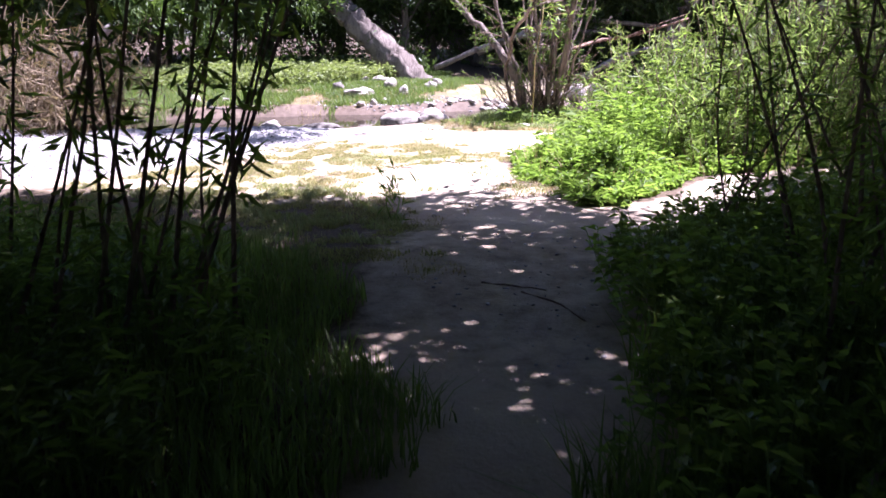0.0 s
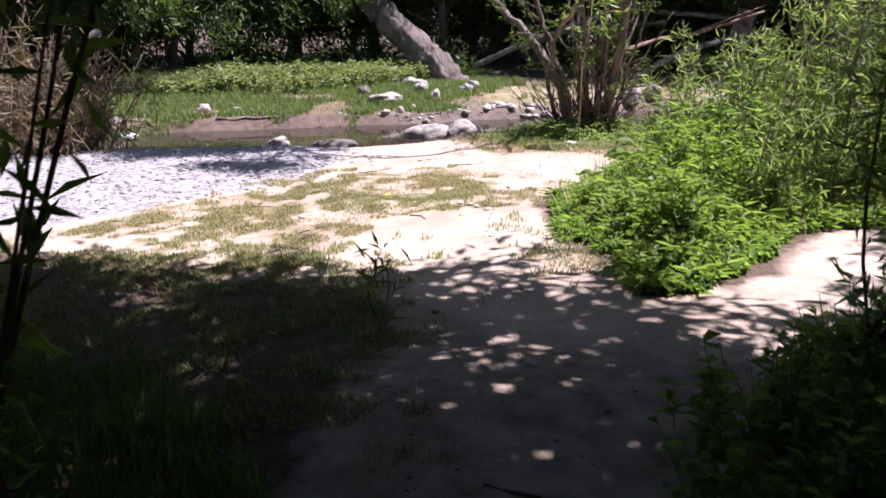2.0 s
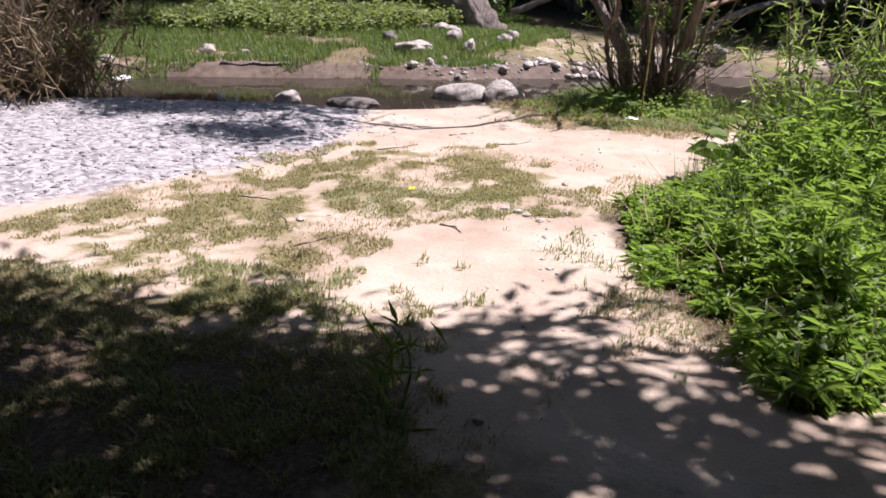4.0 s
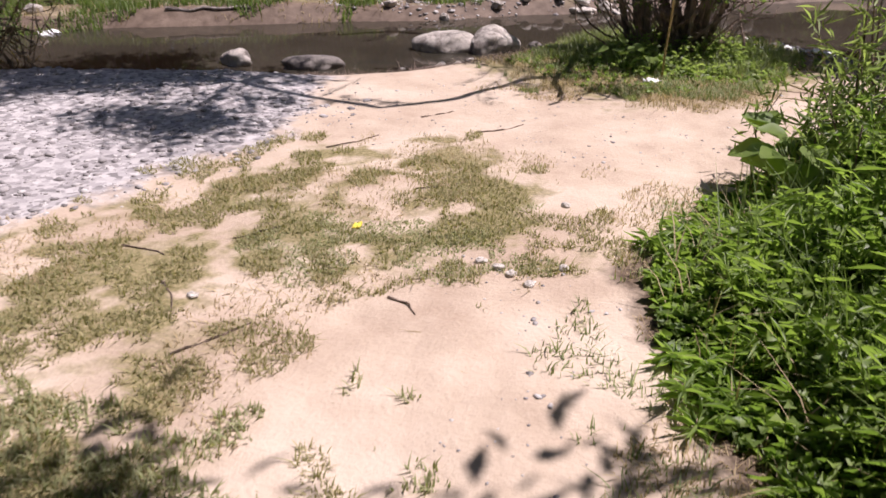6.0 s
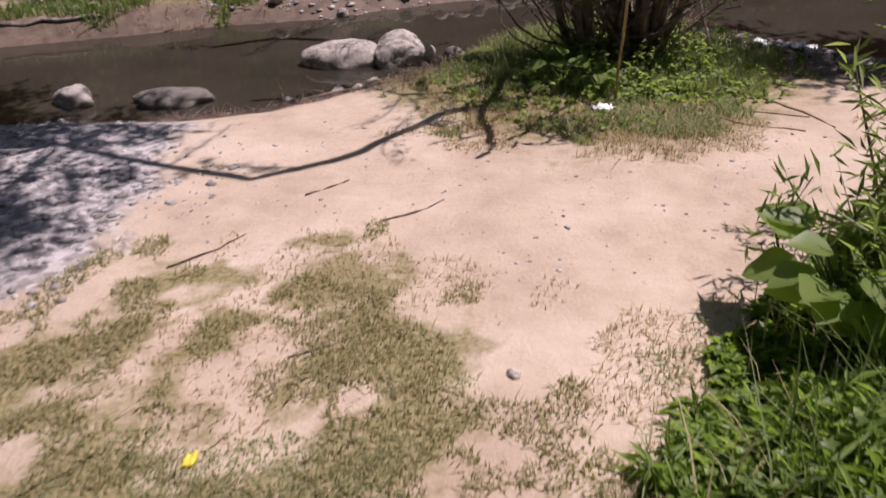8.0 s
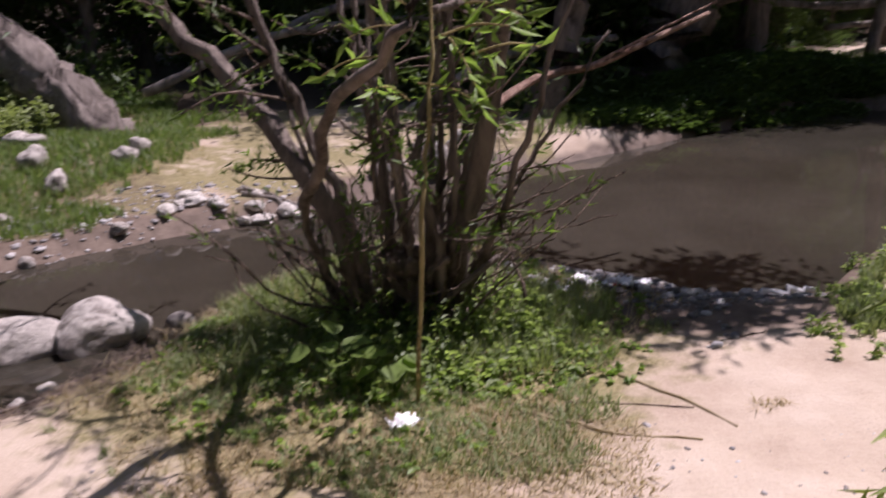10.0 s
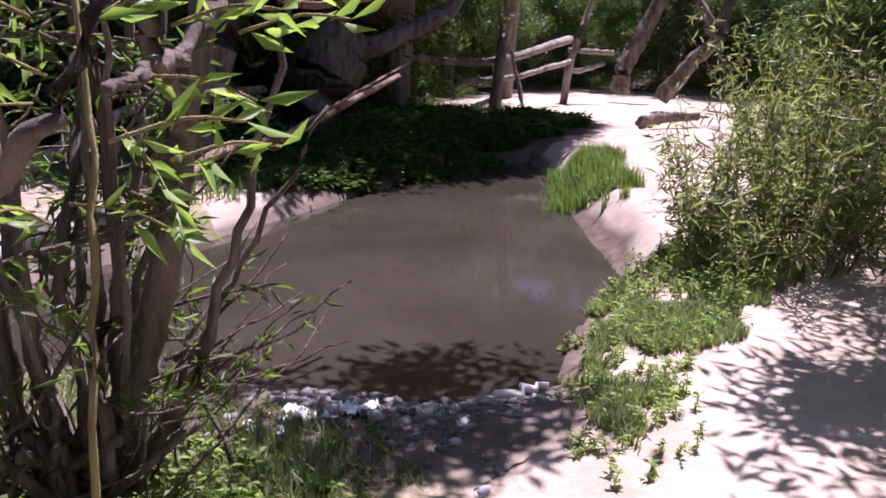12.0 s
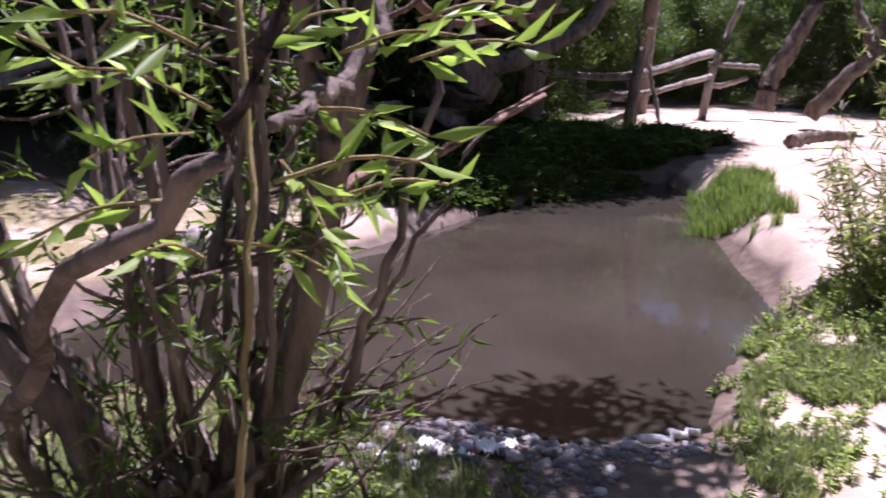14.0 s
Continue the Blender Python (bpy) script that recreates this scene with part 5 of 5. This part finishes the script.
saplings("willow_seedling", "small drooping green willow seedling on the sand", [(1.38, 8.72, 5, 0.04, 1.0)], 0.36, 407, (0.11, 0.015), 26, M_SAPLING_LEAF, "", 0.2, M_GRASS, "weed")
saplings("trail_weed", "slender weed standing against the bright sand", [(-0.1, 4.35, 2, 0.02, 1.0)], 0.5, 408, (0.1, 0.014), 22, M_WILLOW_LEAF, "", 0.08, M_GRASS, "weed")
timber("dead_stump", "grey broken stump among the dead reeds", [(-5.6, 8.3, -0.05), (-5.8, 8.3, 0.4), (-5.65, 8.4, 0.8), (-5.2, 8.7, 1.25)], 0.09, 0.04, M_DEADWOOD, 71, category="tree")


def burdock(at, n, size, seed):
    g = np.random.default_rng(seed)
    ob = thing("burdock", (at[0], at[1], gz(*at)), "large-leaved light green burdock plant", "plant", "burdocks")
    for k in range(n):
        a = k * 2.4 + g.uniform(-0.3, 0.3)
        r, h = size * g.uniform(0.4, 1.1), size * g.uniform(0.8, 1.7)
        tip = np.array([math.cos(a) * r, math.sin(a) * r, h])
        t = np.linspace(0, 2 * np.pi, 15)[:-1]
        s = size * g.uniform(0.45, 0.75)
        u, w = s * (0.62 * np.cos(t) + 0.1 * np.cos(3 * t)), s * 0.85 * np.sin(t) * (1 - 0.25 * np.cos(t)) * 0.72
        d, sd_ = np.array([math.cos(a), math.sin(a), g.uniform(-0.3, 0.5)]), np.array([-math.sin(a), math.cos(a), g.normal(0, 0.2)])
        d = d / np.linalg.norm(d)
        up = np.cross(d, sd_)
        rim = tip + (u[:, None] + s * 0.45) * d + w[:, None] * sd_ + (np.abs(w)[:, None] * 0.35 - 0.12 * (u[:, None] + s * 0.4)) * up
        cen = tip + s * 0.45 * d
        v = np.vstack([rim, cen])
        f = np.array([[i, (i + 1) % 14, 14] for i in range(14)])
        part("leaf", mesh_np("leaf", v, f, M_BIG_LEAF, True), ob)
    part("stalk_bundle", tubes_mesh("stalk_bundle", [dict(pts=[(0, 0, -0.02), (math.cos(k * 2.4) * size * 0.3, math.sin(k * 2.4) * size * 0.3, size * 0.6), (math.cos(k * 2.4) * size * 0.7, math.sin(k * 2.4) * size * 0.7, size * 1.2)], r0=0.008, r1=0.005, n=6, sides=5, seed=k) for k in range(n)], M_GRASS), ob)


burdock((0.8, 7.5), 26, 0.2, 1)
burdock((-0.36, 9.8), 7, 0.12, 2)
burdock((-0.14, 9.72), 6, 0.1, 3)


# ---- small litter ----
def twig(pts, r, seed, material=None, label="thin dry twig lying on the sand"):
    base = np.array([pts[0][0], pts[0][1], gz(*pts[0][:2])])
    loc = [(p[0] - base[0], p[1] - base[1], gz(p[0], p[1]) - base[2] + r * 0.6) for p in pts]
    ob = new("twig", tubes_mesh("twig", [dict(pts=loc, r0=r, r1=r * 0.5, n=8, sides=6, wander=r * 0.5, seed=seed)], material or M_TWIG))
    ob.location = base
    tagged(ob, label, "twig", "twigs on the sand")


for k, (a, b) in enumerate([((-0.62, 6.06), (-0.48, 5.98)), ((-0.9, 7.02), (-0.68, 7.25)), ((-1.63, 7.5), (-1.45, 7.82)), ((-1.34, 8.2), (-1.2, 8.4)), ((-1.44, 6.3), (-1.28, 6.46)), ((-1.87, 6.12), (-1.62, 6.08)),
                            ((-1.15, 5.5), (-1.0, 5.75)), ((-0.9, 8.0), (-0.7, 8.25)), ((0.5, 9.55), (0.95, 9.45)), ((0.45, 9.65), (0.75, 9.95)), ((0.9, 3.0), (1.2, 2.7)), ((0.7, 3.1), (1.0, 3.05)),
                            ((1.5, 10.1), (1.2, 10.0)), ((-1.5, 5.9), (-1.3, 5.7)), ((0.25, 9.6), (0.55, 9.4)), ((-1.4, 12.95), (-0.85, 12.75)), ((-1.35, 12.85), (-0.8, 12.68)), ((-5.2, 10.75), (-4.4, 11.1))]):
    m = ((a[0] + b[0]) / 2 + 0.02, (a[1] + b[1]) / 2 + 0.01)
    twig([a, m, b], 0.005 if k < 15 else 0.025, 500 + k, M_DEADWOOD if k >= 15 else None)
twig([(1.75, 10.75), (1.88, 10.72), (2.02, 10.7)], 0.032, 531, M_PAPER, "short white peeled stick at the waterline")


def scrap(at, size, seed, material, label):
    g = np.random.default_rng(seed)
    n = 7
    u, w = np.meshgrid(np.linspace(-1, 1, n), np.linspace(-1, 1, n))
    z = size * 0.35 * (1 + lattice(u * 3, w * 3, 1.0, seed)) + 0.004
    v = np.column_stack([(u * size + g.normal(0, size * 0.06, u.shape)).ravel(), (w * size * 0.7 + g.normal(0, size * 0.06, u.shape)).ravel(), z.ravel()])
    i, j = np.meshgrid(np.arange(n - 1), np.arange(n - 1), indexing="ij")
    f = np.stack([i * n + j, i * n + j + 1, (i + 1) * n + j + 1, (i + 1) * n + j], -1).reshape(-1, 4)
    me = mesh_np("litter", v, f, material)
    ob = new("litter", me)
    ob.matrix_world = pose(at[0], at[1], gz(*at), 0, 0, seed * 40)
    md = ob.modifiers.new("thickness", "SOLIDIFY")
    md.thickness = 0.003
    tagged(ob, label, "litter", "scraps of litter")


scrap((-0.1, 9.44), 0.055, 1, M_PAPER, "crumpled white paper scrap on the grass")
scrap((1.02, 10.7), 0.06, 2, M_PAPER, "crumpled white plastic scrap on the gravel")
scrap((0.82, 10.78), 0.05, 3, M_PAPER, "crumpled white plastic scrap on the gravel")
scrap((0.97, 10.69), 0.02, 4, M_RED, "small red scrap of packaging on the gravel")
scrap((0.6, 10.72), 0.04, 5, M_PAPER, "crumpled white plastic scrap on the gravel")
for k in range(9):
    scrap((0.55 + 0.07 * k, 10.72 + 0.05 * math.sin(k * 2.3)), 0.022 + 0.012 * (k % 3), 20 + k, M_PAPER, "small crumpled white scrap among the gravel")
scrap((-6.0, 9.95), 0.09, 6, M_PAPER, "white plastic bottle scrap at the far waterline")
scrap((-0.98, 6.55), 0.025, 7, M_YELLOW, "yellow leaf lying on the sand")
twig([(-2.3, 9.6), (-1.9, 9.75), (-1.55, 9.95)], 0.012, 540, M_BARK, "dark wet driftwood stick on the shore")
twig([(-1.6, 9.9), (-1.35, 10.15), (-1.2, 10.3)], 0.01, 541, M_BARK, "dark wet driftwood stick on the shore")
twig([(0.35, 9.5), (0.62, 9.3), (0.9, 9.22)], 0.007, 542, M_STRAW, "pale dry stalk lying before the willow")
twig([(0.15, 9.35), (0.3, 9.15), (0.42, 8.98)], 0.006, 543, M_STRAW, "pale dry stalk lying before the willow")
twig([(0.75, 9.75), (0.95, 9.5), (1.05, 9.3)], 0.007, 544, M_STRAW, "pale dry stalk lying before the willow")
